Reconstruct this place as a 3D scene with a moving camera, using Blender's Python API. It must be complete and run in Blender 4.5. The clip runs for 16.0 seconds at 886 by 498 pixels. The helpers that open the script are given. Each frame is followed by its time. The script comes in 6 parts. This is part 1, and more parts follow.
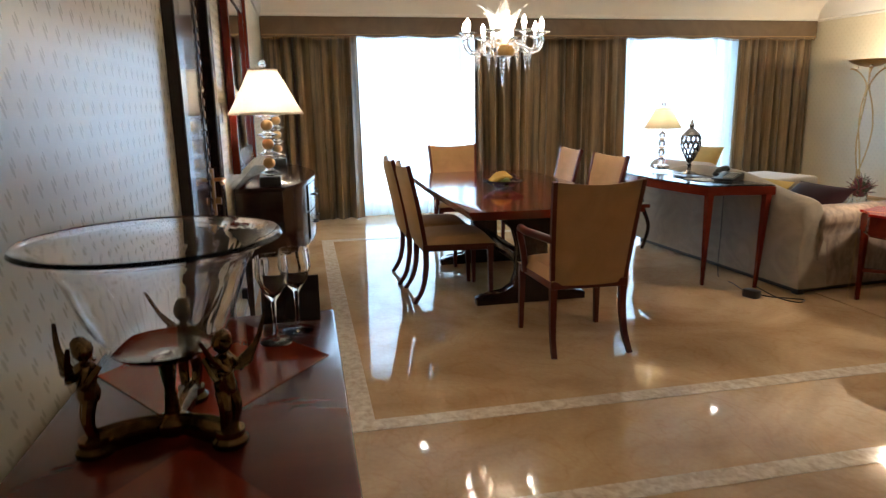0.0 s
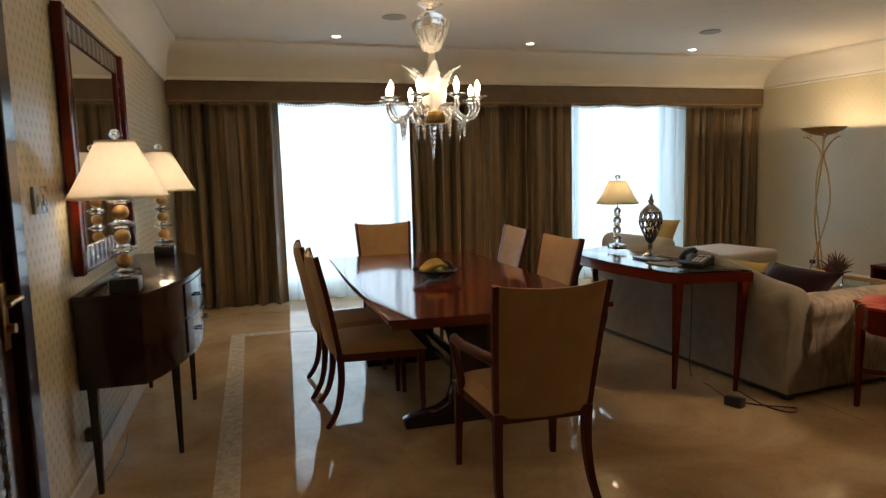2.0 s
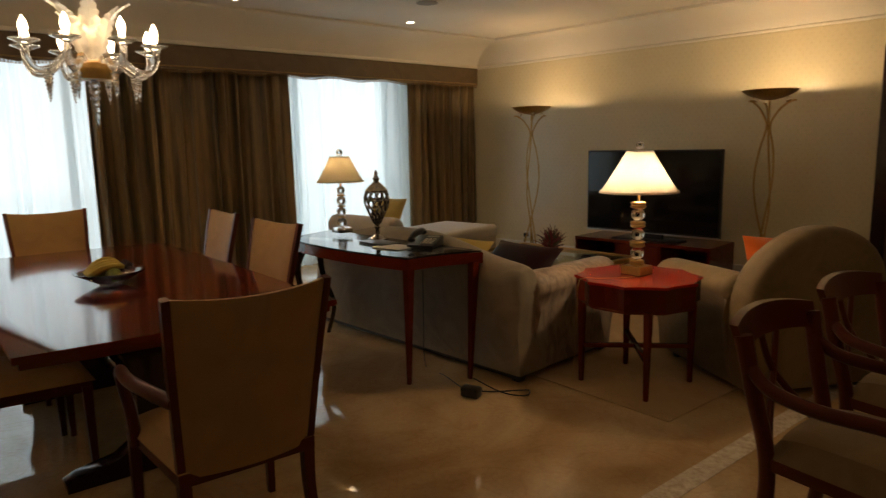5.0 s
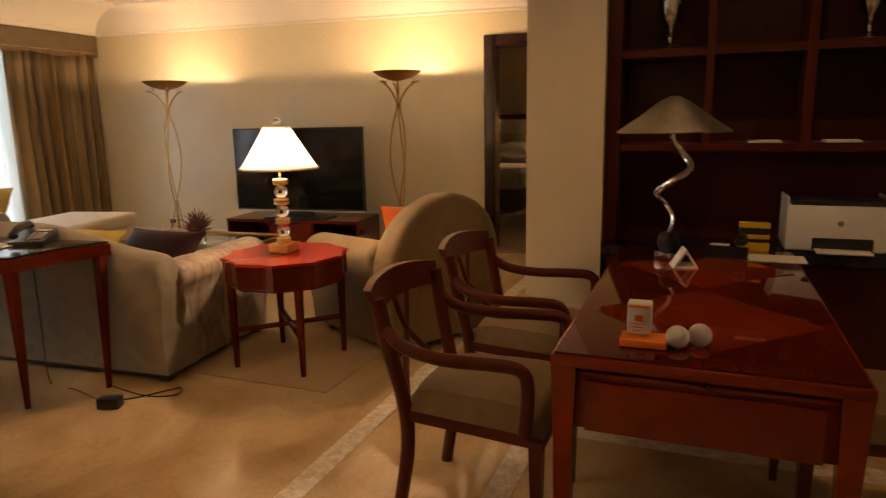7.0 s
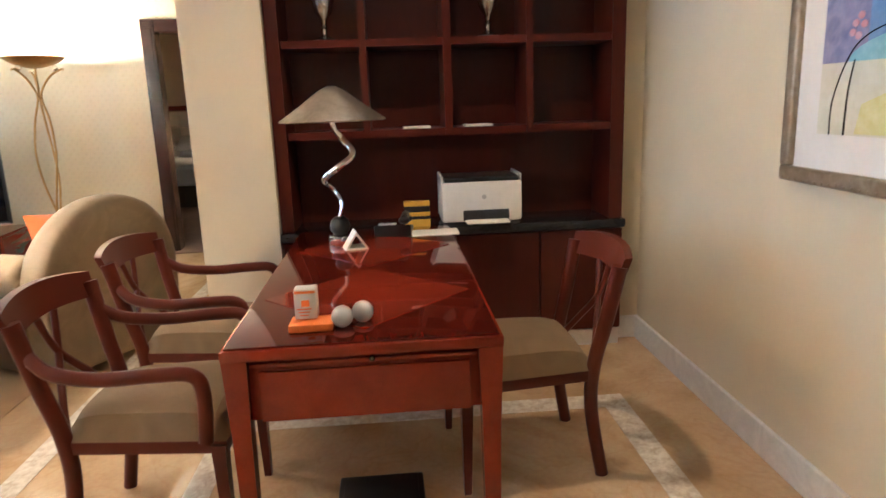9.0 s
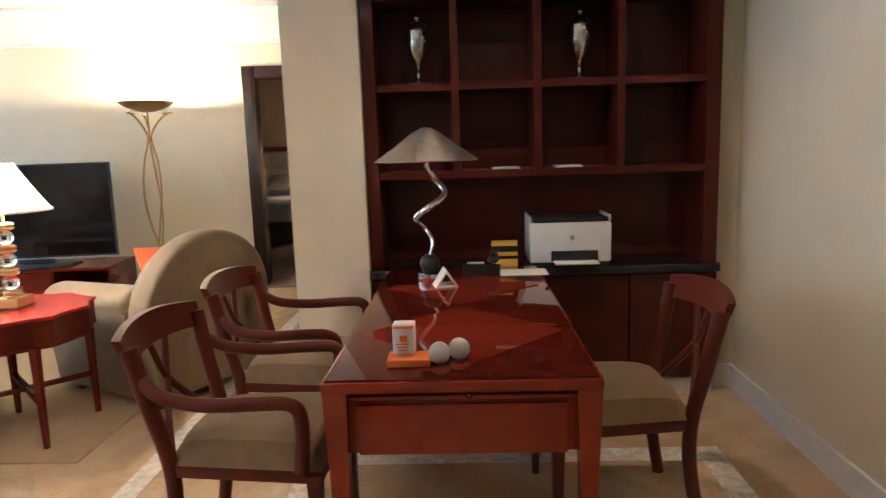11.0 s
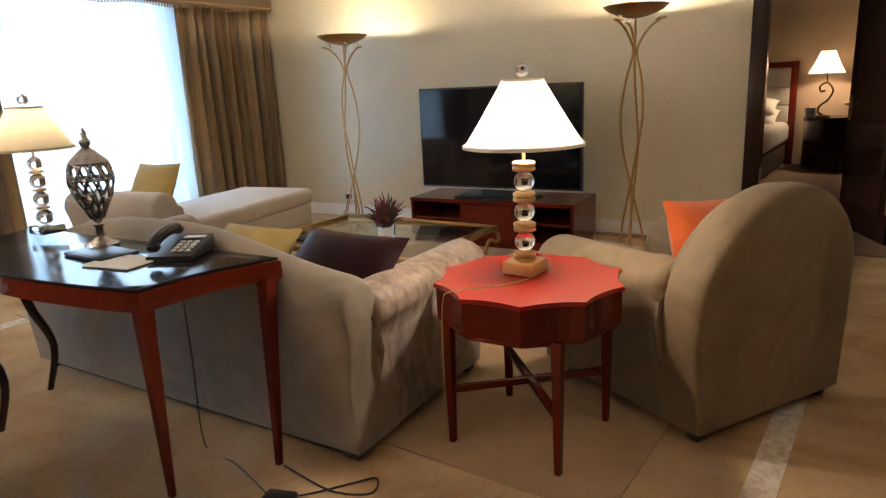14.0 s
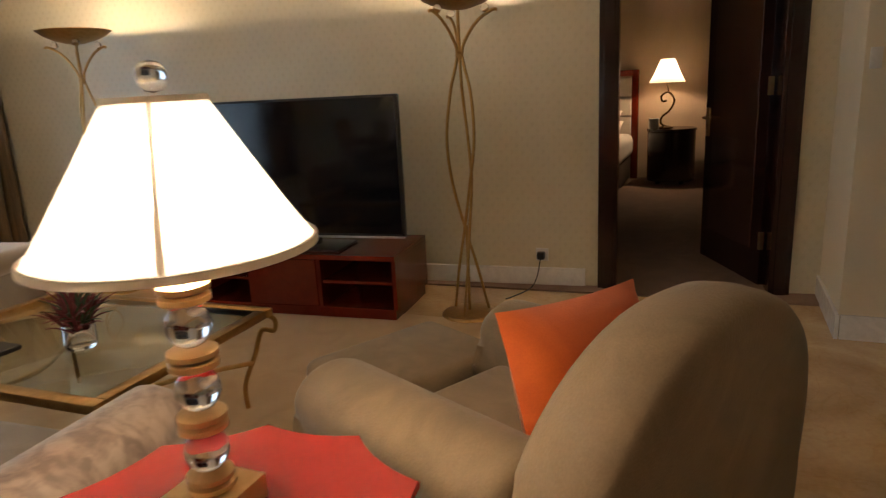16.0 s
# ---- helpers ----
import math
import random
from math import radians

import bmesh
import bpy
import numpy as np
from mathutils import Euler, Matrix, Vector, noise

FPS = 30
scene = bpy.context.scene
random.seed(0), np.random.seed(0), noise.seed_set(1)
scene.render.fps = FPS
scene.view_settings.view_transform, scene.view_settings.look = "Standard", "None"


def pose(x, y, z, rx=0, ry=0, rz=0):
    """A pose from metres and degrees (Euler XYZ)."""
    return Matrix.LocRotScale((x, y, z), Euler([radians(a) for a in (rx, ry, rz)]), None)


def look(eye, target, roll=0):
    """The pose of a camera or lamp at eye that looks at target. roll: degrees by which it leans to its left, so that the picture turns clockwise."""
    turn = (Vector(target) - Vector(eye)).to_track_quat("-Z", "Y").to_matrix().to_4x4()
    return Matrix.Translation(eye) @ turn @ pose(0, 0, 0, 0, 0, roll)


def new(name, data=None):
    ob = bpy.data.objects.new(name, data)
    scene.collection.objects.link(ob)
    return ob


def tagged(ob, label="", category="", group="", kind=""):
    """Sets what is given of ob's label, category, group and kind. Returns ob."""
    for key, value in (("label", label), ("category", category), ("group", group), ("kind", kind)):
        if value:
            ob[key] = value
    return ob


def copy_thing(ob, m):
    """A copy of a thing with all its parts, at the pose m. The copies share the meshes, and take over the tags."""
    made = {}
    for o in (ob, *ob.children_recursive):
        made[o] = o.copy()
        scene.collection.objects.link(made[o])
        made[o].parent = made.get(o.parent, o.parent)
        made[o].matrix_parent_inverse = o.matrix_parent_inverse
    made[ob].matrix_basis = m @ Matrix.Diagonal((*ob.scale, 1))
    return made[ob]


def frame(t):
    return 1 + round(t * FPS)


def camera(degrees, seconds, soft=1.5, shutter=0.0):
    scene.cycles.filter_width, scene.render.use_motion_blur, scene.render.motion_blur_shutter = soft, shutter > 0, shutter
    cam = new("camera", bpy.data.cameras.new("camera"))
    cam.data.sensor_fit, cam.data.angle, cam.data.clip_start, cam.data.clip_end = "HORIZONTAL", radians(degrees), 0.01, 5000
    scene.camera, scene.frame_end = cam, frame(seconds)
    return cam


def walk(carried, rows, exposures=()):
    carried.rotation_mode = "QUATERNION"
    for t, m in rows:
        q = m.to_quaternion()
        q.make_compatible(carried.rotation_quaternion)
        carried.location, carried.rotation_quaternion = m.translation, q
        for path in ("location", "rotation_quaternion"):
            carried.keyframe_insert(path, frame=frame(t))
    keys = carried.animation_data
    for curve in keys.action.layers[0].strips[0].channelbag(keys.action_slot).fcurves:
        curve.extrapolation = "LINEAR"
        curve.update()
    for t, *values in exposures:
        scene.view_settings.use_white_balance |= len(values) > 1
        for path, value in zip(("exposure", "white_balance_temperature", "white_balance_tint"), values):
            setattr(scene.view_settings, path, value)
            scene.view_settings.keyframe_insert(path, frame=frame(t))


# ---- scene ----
cam = camera(68.0, 16.0, soft=1.2, shutter=0.3)
PATH = [
    (0, (0.432, 0.151, 1.379), (0.826, 2.065, 0.953), -1.0),
    (0.5, (0.494, 0.399, 1.377), (0.818, 2.344, 1.04), -2.6),
    (1, (0.66, 0.566, 1.405), (1.051, 2.506, 1.11), -2.5),
    (1.5, (0.726, 0.728, 1.407), (1.252, 2.639, 1.138), -1.7),
    (2, (0.791, 0.97, 1.435), (1.343, 2.878, 1.2), -1.3),
    (2.5, (0.901, 1.19, 1.45), (1.426, 3.116, 1.341), -3.3),
    (3, (1.08, 1.402, 1.46), (1.638, 3.318, 1.325), -2.3),
    (3.2, (1.153, 1.44, 1.439), (1.763, 3.337, 1.276), -1.5),
    (5.3, (1.179, 1.527, 1.378), (2.534, 2.959, 1.041), -1.2),
    (5.5, (1.204, 1.542, 1.373), (2.627, 2.901, 1.019), -1.2),
    (6, (1.231, 1.52, 1.375), (2.821, 2.682, 1.028), -1.1),
    (6.5, (1.27, 1.492, 1.373), (2.996, 2.437, 1.016), -1.5),
    (7, (1.295, 1.473, 1.358), (3.118, 2.2, 0.974), -1.1),
    (7.5, (1.308, 1.446, 1.346), (3.195, 1.96, 0.927), -1.8),
    (8, (1.309, 1.411, 1.344), (3.239, 1.673, 0.887), -1.8),
    (8.5, (1.306, 1.377, 1.345), (3.251, 1.423, 0.881), -2.2),
    (9, (1.299, 1.357, 1.357), (3.245, 1.215, 0.92), -2.0),
    (9.2, (1.291, 1.356, 1.37), (3.246, 1.172, 0.988), -2.2),
    (11.5, (1.289, 1.505, 1.339), (3.245, 1.778, 1.021), -1.6),
    (12, (1.422, 1.681, 1.304), (3.251, 2.355, 0.858), -3.5),
    (12.5, (1.586, 1.885, 1.322), (3.245, 2.873, 0.802), -2.0),
    (13, (1.746, 2.15, 1.326), (3.396, 3.172, 0.843), -2.1),
    (13.5, (1.974, 2.397, 1.326), (3.578, 3.508, 0.886), -4.2),
    (14, (2.287, 2.559, 1.333), (3.867, 3.686, 0.851), -2.7),
    (14.5, (2.627, 2.752, 1.332), (4.361, 3.632, 0.865), -1.1),
    (15, (2.939, 2.851, 1.347), (4.733, 3.622, 0.91), -3.9),
    (15.5, (3.318, 2.886, 1.358), (5.076, 3.72, 0.892), -3.4),
    (16, (3.634, 2.912, 1.335), (5.423, 3.669, 0.858), -2.9),
]
EXPOSURE = [
    (0.0, 0.58, 5450, 8), (1.0, 0.18, 5650, 8), (1.5, -0.15, 6000, 8), (2.5, -0.75, 6500, 8), (3.0, -0.98, 6350, 8), (3.2, -1.0, 6350, 8), (5.3, -1.05, 7950, 14), (6.0, -0.7, 8400, 20), (6.5, -0.38, 8500, 22),
    (7.0, 0.15, 8300, 23), (7.5, 0.75, 6800, 16), (8.0, 1.25, 6300, 11), (8.5, 1.55, 5700, 10), (9.0, 1.95, 4950, 9), (11.5, 1.36, 4700, 9), (12.5, 1.3, 4650, 7), (13.5, 0.75, 5000, 8), (14.0, 0.5, 5450, 10), (14.5, 0.16, 5650, 12), (15.0, 0.25, 5650, 12), (15.5, 0.12, 5850, 13), (16.0, -0.05, 6000, 13),
]
walk(cam, [(t, look(eye, target, roll)) for t, eye, target, roll in PATH], EXPOSURE)

# ---- world, window light, lamps ----
world = bpy.data.worlds.new("world")
scene.world = world
world.use_nodes = True
wn = world.node_tree.nodes
sky = wn.new("ShaderNodeTexSky")
sky.sky_type, sky.sun_disc, sky.sun_elevation, sky.sun_rotation = "NISHITA", False, radians(48), radians(200)
world.node_tree.links.new(sky.outputs[0], wn["Background"].inputs[0])
wn["Background"].inputs[1].default_value = 0.12

sun = new("sun", bpy.data.lights.new("sun", "SUN"))
sun.data.energy, sun.data.angle, sun.data.color = 0.8, radians(12), (1, 0.96, 0.9)
sun.matrix_basis = look((0, -20, 22), (0, 0, 0))

WARM = (1.0, 0.66, 0.34)


def lamp_point(name, x, y, z, watts, radius=0.04, colour=WARM):
    ob = new(name, bpy.data.lights.new(name, "POINT"))
    ob.data.energy, ob.data.shadow_soft_size, ob.data.color = watts, radius, colour
    ob.location = (x, y, z)
    return ob


def lamp_spot(name, x, y, z, watts, angle=95, colour=WARM):
    ob = new(name, bpy.data.lights.new(name, "SPOT"))
    ob.data.energy, ob.data.shadow_soft_size, ob.data.color = watts, 0.035, colour
    ob.data.spot_size, ob.data.spot_blend = radians(angle), 0.7
    ob.location = (x, y, z)
    return ob


def window_light(x, z, w, h, watts):
    ob = new("window_daylight", bpy.data.lights.new("window_daylight", "AREA"))
    ob.data.shape, ob.data.size, ob.data.size_y, ob.data.energy, ob.data.color = "RECTANGLE", w, h, watts, (0.70, 0.87, 1.0)
    ob.matrix_basis = look((x, 8.98, z), (x, 0, z))


window_light(1.85, 1.2, 1.75, 2.1, 56)
window_light(5.42, 1.2, 1.85, 2.1, 60)
# three by the windows, one over the desk; last two unseen, added as weak fill
DOWNLIGHTS = [(1.66, 7.5), (3.69, 7.52), (5.7, 7.55), (3.6, 1.25), (5.9, 1.3), (1.0, 2.45)]
for k, (dx, dy) in enumerate(DOWNLIGHTS):
    lamp_spot("downlight_lamp", dx, dy, 2.735, (32, 32, 32, 26, 3, 4)[k], 130 if k == 3 else 95)

# ---- materials ----


def base_mat(name, rough=0.5, metal=0.0):
    m = bpy.data.materials.new(name)
    m.use_nodes = True
    b = m.node_tree.nodes["Principled BSDF"]
    b.inputs["Roughness"].default_value, b.inputs["Metallic"].default_value = rough, metal
    return m, m.node_tree.nodes, m.node_tree.links, b


def noise_mat(name, c1, c2, scale=8, rough=0.5, metal=0.0, bump=0.0, stretch=(1, 1, 1), fine=60, detail=6, coat=0.0, sheen=0.0, rvar=0.08, blotch=1.3, spread=0.18):
    m, n, l, b = base_mat(name, rough, metal)
    tc, mp = n.new("ShaderNodeTexCoord"), n.new("ShaderNodeMapping")
    mp.inputs["Scale"].default_value = stretch
    l.new(tc.outputs["Object"], mp.inputs[0])
    a, f = n.new("ShaderNodeTexNoise"), n.new("ShaderNodeTexNoise")
    a.inputs["Scale"].default_value, a.inputs["Detail"].default_value, a.inputs["Distortion"].default_value = scale, detail, blotch
    f.inputs["Scale"].default_value, f.inputs["Detail"].default_value = fine, 3
    l.new(mp.outputs[0], a.inputs[0]), l.new(mp.outputs[0], f.inputs[0])
    mix = n.new("ShaderNodeMath")
    mix.operation, mix.inputs[1].default_value = "MULTIPLY_ADD", 0.7
    sc = n.new("ShaderNodeMath")
    sc.operation, sc.inputs[1].default_value = "MULTIPLY", 0.3
    l.new(f.outputs[0], sc.inputs[0]), l.new(a.outputs[0], mix.inputs[0]), l.new(sc.outputs[0], mix.inputs[2])
    r = n.new("ShaderNodeValToRGB")
    r.color_ramp.elements[0].position, r.color_ramp.elements[1].position = 0.5 - spread, 0.5 + spread
    r.color_ramp.elements[0].color, r.color_ramp.elements[1].color = (*c1, 1), (*c2, 1)
    l.new(mix.outputs[0], r.inputs[0]), l.new(r.outputs[0], b.inputs["Base Color"])
    mr = n.new("ShaderNodeMapRange")
    mr.inputs[3].default_value, mr.inputs[4].default_value = max(0.02, rough - rvar), rough + rvar
    l.new(a.outputs[0], mr.inputs[0]), l.new(mr.outputs[0], b.inputs["Roughness"])
    if bump:
        bp = n.new("ShaderNodeBump")
        bp.inputs["Strength"].default_value, bp.inputs["Distance"].default_value = bump, 0.004
        l.new(f.outputs[0], bp.inputs["Height"]), l.new(bp.outputs[0], b.inputs["Normal"])
    b.inputs["Coat Weight"].default_value, b.inputs["Coat Roughness"].default_value = coat, 0.06
    b.inputs["Sheen Weight"].default_value = sheen
    return m


def glass_mat(name, colour=(1, 1, 1), rough=0.02, ior=1.45):
    m, n, l, b = base_mat(name, rough)
    b.inputs["Base Color"].default_value = (*colour, 1)
    b.inputs["Transmission Weight"].default_value, b.inputs["IOR"].default_value = 1.0, ior
    return m


def cloth_glow_mat(name, colour, through_part, clear=0.0):
    """Thin cloth that lets light pass: diffuse mixed with translucent, and clear gaps in the weave."""
    m, n, l, b = base_mat(name, 0.9)
    tc, tx = n.new("ShaderNodeTexCoord"), n.new("ShaderNodeTexNoise")
    tx.inputs["Scale"].default_value = 90
    l.new(tc.outputs["Object"], tx.inputs[0])
    hs = n.new("ShaderNodeMixRGB")
    hs.inputs[1].default_value, hs.inputs[2].default_value = (*[c * 0.93 for c in colour], 1), (*colour, 1)
    l.new(tx.outputs[0], hs.inputs[0])
    d, t, mx = n.new("ShaderNodeBsdfDiffuse"), n.new("ShaderNodeBsdfTranslucent"), n.new("ShaderNodeMixShader")
    l.new(hs.outputs[0], d.inputs[0]), l.new(hs.outputs[0], t.inputs[0])
    mx.inputs[0].default_value = through_part
    l.new(d.outputs[0], mx.inputs[1]), l.new(t.outputs[0], mx.inputs[2])
    last = mx
    if clear:
        tr, m2 = n.new("ShaderNodeBsdfTransparent"), n.new("ShaderNodeMixShader")
        m2.inputs[0].default_value = clear
        l.new(mx.outputs[0], m2.inputs[1]), l.new(tr.outputs[0], m2.inputs[2])
        last = m2
    l.new(last.outputs[0], n["Material Output"].inputs[0])
    return m


def glow_mat(name, colour, strength):
    m, n, l, b = base_mat(name, 0.4)
    b.inputs["Base Color"].default_value = (*colour, 1)
    b.inputs["Emission Color"].default_value, b.inputs["Emission Strength"].default_value = (*colour, 1), strength
    return m


def marble_mat():
    m, n, l, b = base_mat("polished_marble", 0.07)
    tc = n.new("ShaderNodeTexCoord")
    a, v, s = n.new("ShaderNodeTexNoise"), n.new("ShaderNodeTexNoise"), n.new("ShaderNodeTexNoise")
    for node, sc, de, di in ((a, 0.9, 8, 2.2), (v, 1.6, 3, 3.0), (s, 45, 4, 0)):
        node.inputs["Scale"].default_value, node.inputs["Detail"].default_value, node.inputs["Distortion"].default_value = sc, de, di
        l.new(tc.outputs["Object"], node.inputs[0])
    r = n.new("ShaderNodeValToRGB")
    e = r.color_ramp.elements
    e[0].position, e[0].color = 0.3, (0.44, 0.28, 0.135, 1)
    e[1].position, e[1].color = 0.72, (0.68, 0.51, 0.305, 1)
    l.new(a.outputs[0], r.inputs[0])
    rv = n.new("ShaderNodeValToRGB")
    e = rv.color_ramp.elements
    e[0].position, e[0].color, e[1].position, e[1].color = 0.47, (1, 1, 1, 1), 0.5, (0.80, 0.66, 0.50, 1)
    x = rv.color_ramp.elements.new(0.53)
    x.color = (1, 1, 1, 1)
    l.new(v.outputs[0], rv.inputs[0])
    mx, m2 = n.new("ShaderNodeMixRGB"), n.new("ShaderNodeMixRGB")
    mx.blend_type, mx.inputs[0].default_value = "MULTIPLY", 0.3
    m2.blend_type, m2.inputs[0].default_value = "OVERLAY", 0.15
    l.new(r.outputs[0], mx.inputs[1]), l.new(rv.outputs[0], mx.inputs[2])
    l.new(mx.outputs[0], m2.inputs[1]), l.new(s.outputs[0], m2.inputs[2]), l.new(m2.outputs[0], b.inputs["Base Color"])
    mr = n.new("ShaderNodeMapRange")
    mr.inputs[3].default_value, mr.inputs[4].default_value = 0.03, 0.065
    l.new(a.outputs[0], mr.inputs[0]), l.new(mr.outputs[0], b.inputs["Roughness"])
    b.inputs["IOR"].default_value = 1.62
    return m


def wallpaper_mat():
    m = noise_mat("cream_wallpaper", (0.61, 0.545, 0.385), (0.67, 0.60, 0.435), 1.2, 0.40, fine=40)
    n, l = m.node_tree.nodes, m.node_tree.links
    b = n["Principled BSDF"]
    def op(kind, a, b2=None):
        q = n.new("ShaderNodeMath")
        q.operation = kind
        for k, val in enumerate((a, b2)):
            if val is None:
                continue
            if isinstance(val, float):
                q.inputs[k].default_value = val
            else:
                l.new(val, q.inputs[k])
        return q.outputs[0]

    # rows of small leaf motifs, each row set half a step over
    tc, sep = n.new("ShaderNodeTexCoord"), n.new("ShaderNodeSeparateXYZ")
    l.new(tc.outputs["Object"], sep.inputs[0])
    u = op("MULTIPLY", op("ADD", sep.outputs[0], sep.outputs[1]), 2 * math.pi / 0.062)
    v = op("MULTIPLY", sep.outputs[2], 2 * math.pi / 0.088)
    leaf = op("MULTIPLY", op("SINE", u), op("SINE", v))
    vein = op("MULTIPLY", op("SINE", op("MULTIPLY", op("ADD", u, v), 4.0)), 0.35)
    w = op("ADD", op("MULTIPLY", op("ADD", leaf, vein), 0.4), 0.5)
    bp = n.new("ShaderNodeBump")
    bp.inputs["Strength"].default_value, bp.inputs["Distance"].default_value = 0.06, 0.002
    l.new(w, bp.inputs["Height"]), l.new(bp.outputs[0], b.inputs["Normal"])
    mr = n.new("ShaderNodeMapRange")
    mr.inputs[3].default_value, mr.inputs[4].default_value = 0.26, 0.32
    ramp, tint = n.new("ShaderNodeValToRGB"), n.new("ShaderNodeMixRGB")
    ramp.color_ramp.elements[0].color, ramp.color_ramp.elements[1].color = (1, 1, 1, 1), (0.86, 0.85, 0.83, 1)
    ramp.color_ramp.elements[0].position, ramp.color_ramp.elements[1].position = 0.25, 0.6
    tint.blend_type, tint.inputs[0].default_value = "MULTIPLY", 0.04
    old = b.inputs["Base Color"].links[0].from_socket
    l.new(w, ramp.inputs[0]), l.new(old, tint.inputs[1]), l.new(ramp.outputs[0], tint.inputs[2]), l.new(tint.outputs[0], b.inputs["Base Color"])
    l.new(w, mr.inputs[0]), l.new(mr.outputs[0], b.inputs["Roughness"])
    return m


MARBLE, WALLPAPER = marble_mat(), wallpaper_mat()
INLAY = noise_mat("inlay_stone", (0.58, 0.48, 0.36), (0.82, 0.75, 0.63), 24, 0.12, fine=70, blotch=0.5, spread=0.12)
PLASTER = noise_mat("cream_plaster", (0.66, 0.575, 0.41), (0.70, 0.615, 0.45), 2, 0.7, bump=0.05)
CEIL = noise_mat("ceiling_paint", (0.73, 0.69, 0.62), (0.78, 0.74, 0.67), 1.5, 0.85, bump=0.03)
SKIRT = noise_mat("white_marble_skirting", (0.70, 0.68, 0.66), (0.84, 0.82, 0.79), 6, 0.2, blotch=3)
CARPET = noise_mat("beige_carpet", (0.42, 0.285, 0.15), (0.50, 0.35, 0.195), 5, 0.9, bump=0.5, fine=400, sheen=0.05)
BEDCARPET = noise_mat("brown_carpet", (0.19, 0.12, 0.085), (0.25, 0.165, 0.12), 5, 0.95, bump=0.7, fine=400)
DESKWOOD = noise_mat("orange_red_mahogany", (0.19, 0.020, 0.005), (0.28, 0.032, 0.008), 2.5, 0.2, bump=0.008, stretch=(1, 5, 5), fine=30, coat=0.2, blotch=0.8, spread=0.3)
REDWOOD = noise_mat("red_mahogany", (0.092, 0.010, 0.004), (0.14, 0.017, 0.007), 2.5, 0.2, bump=0.008, stretch=(1, 5, 5), fine=30, coat=0.1, blotch=0.8, spread=0.3)
TABLEWOOD = noise_mat("polished_mahogany_top", (0.12, 0.013, 0.006), (0.17, 0.021, 0.009), 2.5, 0.11, bump=0.004, stretch=(5, 1, 5), fine=30, coat=0.4, blotch=0.8, rvar=0.03, spread=0.3)
PANE = noise_mat("glossy_desk_veneer", (0.065, 0.007, 0.003), (0.10, 0.011, 0.004), 2.5, 0.04, stretch=(1, 5, 5), fine=30, coat=0.0, rvar=0.01, spread=0.3)
PANE2 = noise_mat("glossy_diamond_veneer", (0.17, 0.016, 0.005), (0.22, 0.024, 0.007), 2.5, 0.04, stretch=(5, 1, 5), fine=30, rvar=0.01, spread=0.3)
REDTOP = noise_mat("red_lacquer_top", (0.30, 0.011, 0.006), (0.37, 0.016, 0.010), 3, 0.23, fine=50, coat=0.1, rvar=0.02)
DARKWOOD = noise_mat("dark_mahogany", (0.015, 0.004, 0.003), (0.03, 0.008, 0.005), 3, 0.2, bump=0.008, stretch=(1, 7, 7), fine=40, coat=0.25, blotch=2)
SHELFWOOD = noise_mat("bookcase_mahogany", (0.045, 0.006, 0.003), (0.078, 0.010, 0.004), 3, 0.36, bump=0.02, stretch=(6, 6, 1), fine=40, coat=0.08, blotch=0.6, spread=0.3)
CHAIRWOOD = noise_mat("cherry_wood", (0.088, 0.015, 0.006), (0.106, 0.019, 0.008), 3, 0.3, stretch=(1, 1, 1), fine=70, coat=0.0, blotch=0.0, spread=0.3, rvar=0.02)
for _m, _v in ((SHELFWOOD, 0.25), (CHAIRWOOD, 0.3), (REDWOOD, 0.3), (REDTOP, 0.45)):
    _m.node_tree.nodes["Principled BSDF"].inputs["Specular IOR Level"].default_value = _v
DOORWOOD = noise_mat("door_veneer", (0.055, 0.022, 0.013), (0.10, 0.042, 0.022), 4, 0.16, bump=0.02, stretch=(7, 7, 1), fine=30, coat=0.7, blotch=2)
TAN = noise_mat("tan_upholstery", (0.36, 0.21, 0.085), (0.47, 0.285, 0.125), 5, 0.8, bump=0.35, fine=260, sheen=0.1)
OLIVE = noise_mat("olive_brown_seat_cloth", (0.155, 0.098, 0.040), (0.215, 0.14, 0.064), 6, 0.85, bump=0.35, fine=300, sheen=0.08)
VELVET = noise_mat("taupe_velvet", (0.195, 0.157, 0.112), (0.295, 0.24, 0.175), 4, 0.75, bump=0.3, fine=200, sheen=0.18, blotch=2.5)
DAMASK = noise_mat("taupe_damask_velvet", (0.17, 0.115, 0.085), (0.36, 0.265, 0.195), 13, 0.55, bump=0.5, fine=38, stretch=(1, 1, 0.45), sheen=0.35, blotch=1.2, spread=0.10)
CREAMVEL = noise_mat("cream_velvet", (0.42, 0.37, 0.31), (0.52, 0.46, 0.40), 4, 0.75, bump=0.3, fine=200, sheen=0.5)
CHAIRVEL = noise_mat("olive_taupe_velvet", (0.165, 0.112, 0.052), (0.25, 0.175, 0.09), 4, 0.75, bump=0.3, fine=200, sheen=0.12, blotch=2.5)
ORANGE = noise_mat("orange_silk", (0.62, 0.10, 0.008), (0.76, 0.155, 0.016), 6, 0.5, bump=0.2, fine=200, sheen=0.2)
PLUM = noise_mat("plum_satin", (0.011, 0.003, 0.004), (0.020, 0.005, 0.007), 5, 0.42, bump=0.05, fine=150)
PLUM.node_tree.nodes["Principled BSDF"].inputs["Specular IOR Level"].default_value = 0.12
MUSTARD = noise_mat("mustard_cloth", (0.40, 0.29, 0.08), (0.50, 0.37, 0.12), 5, 0.7, bump=0.2, fine=200)
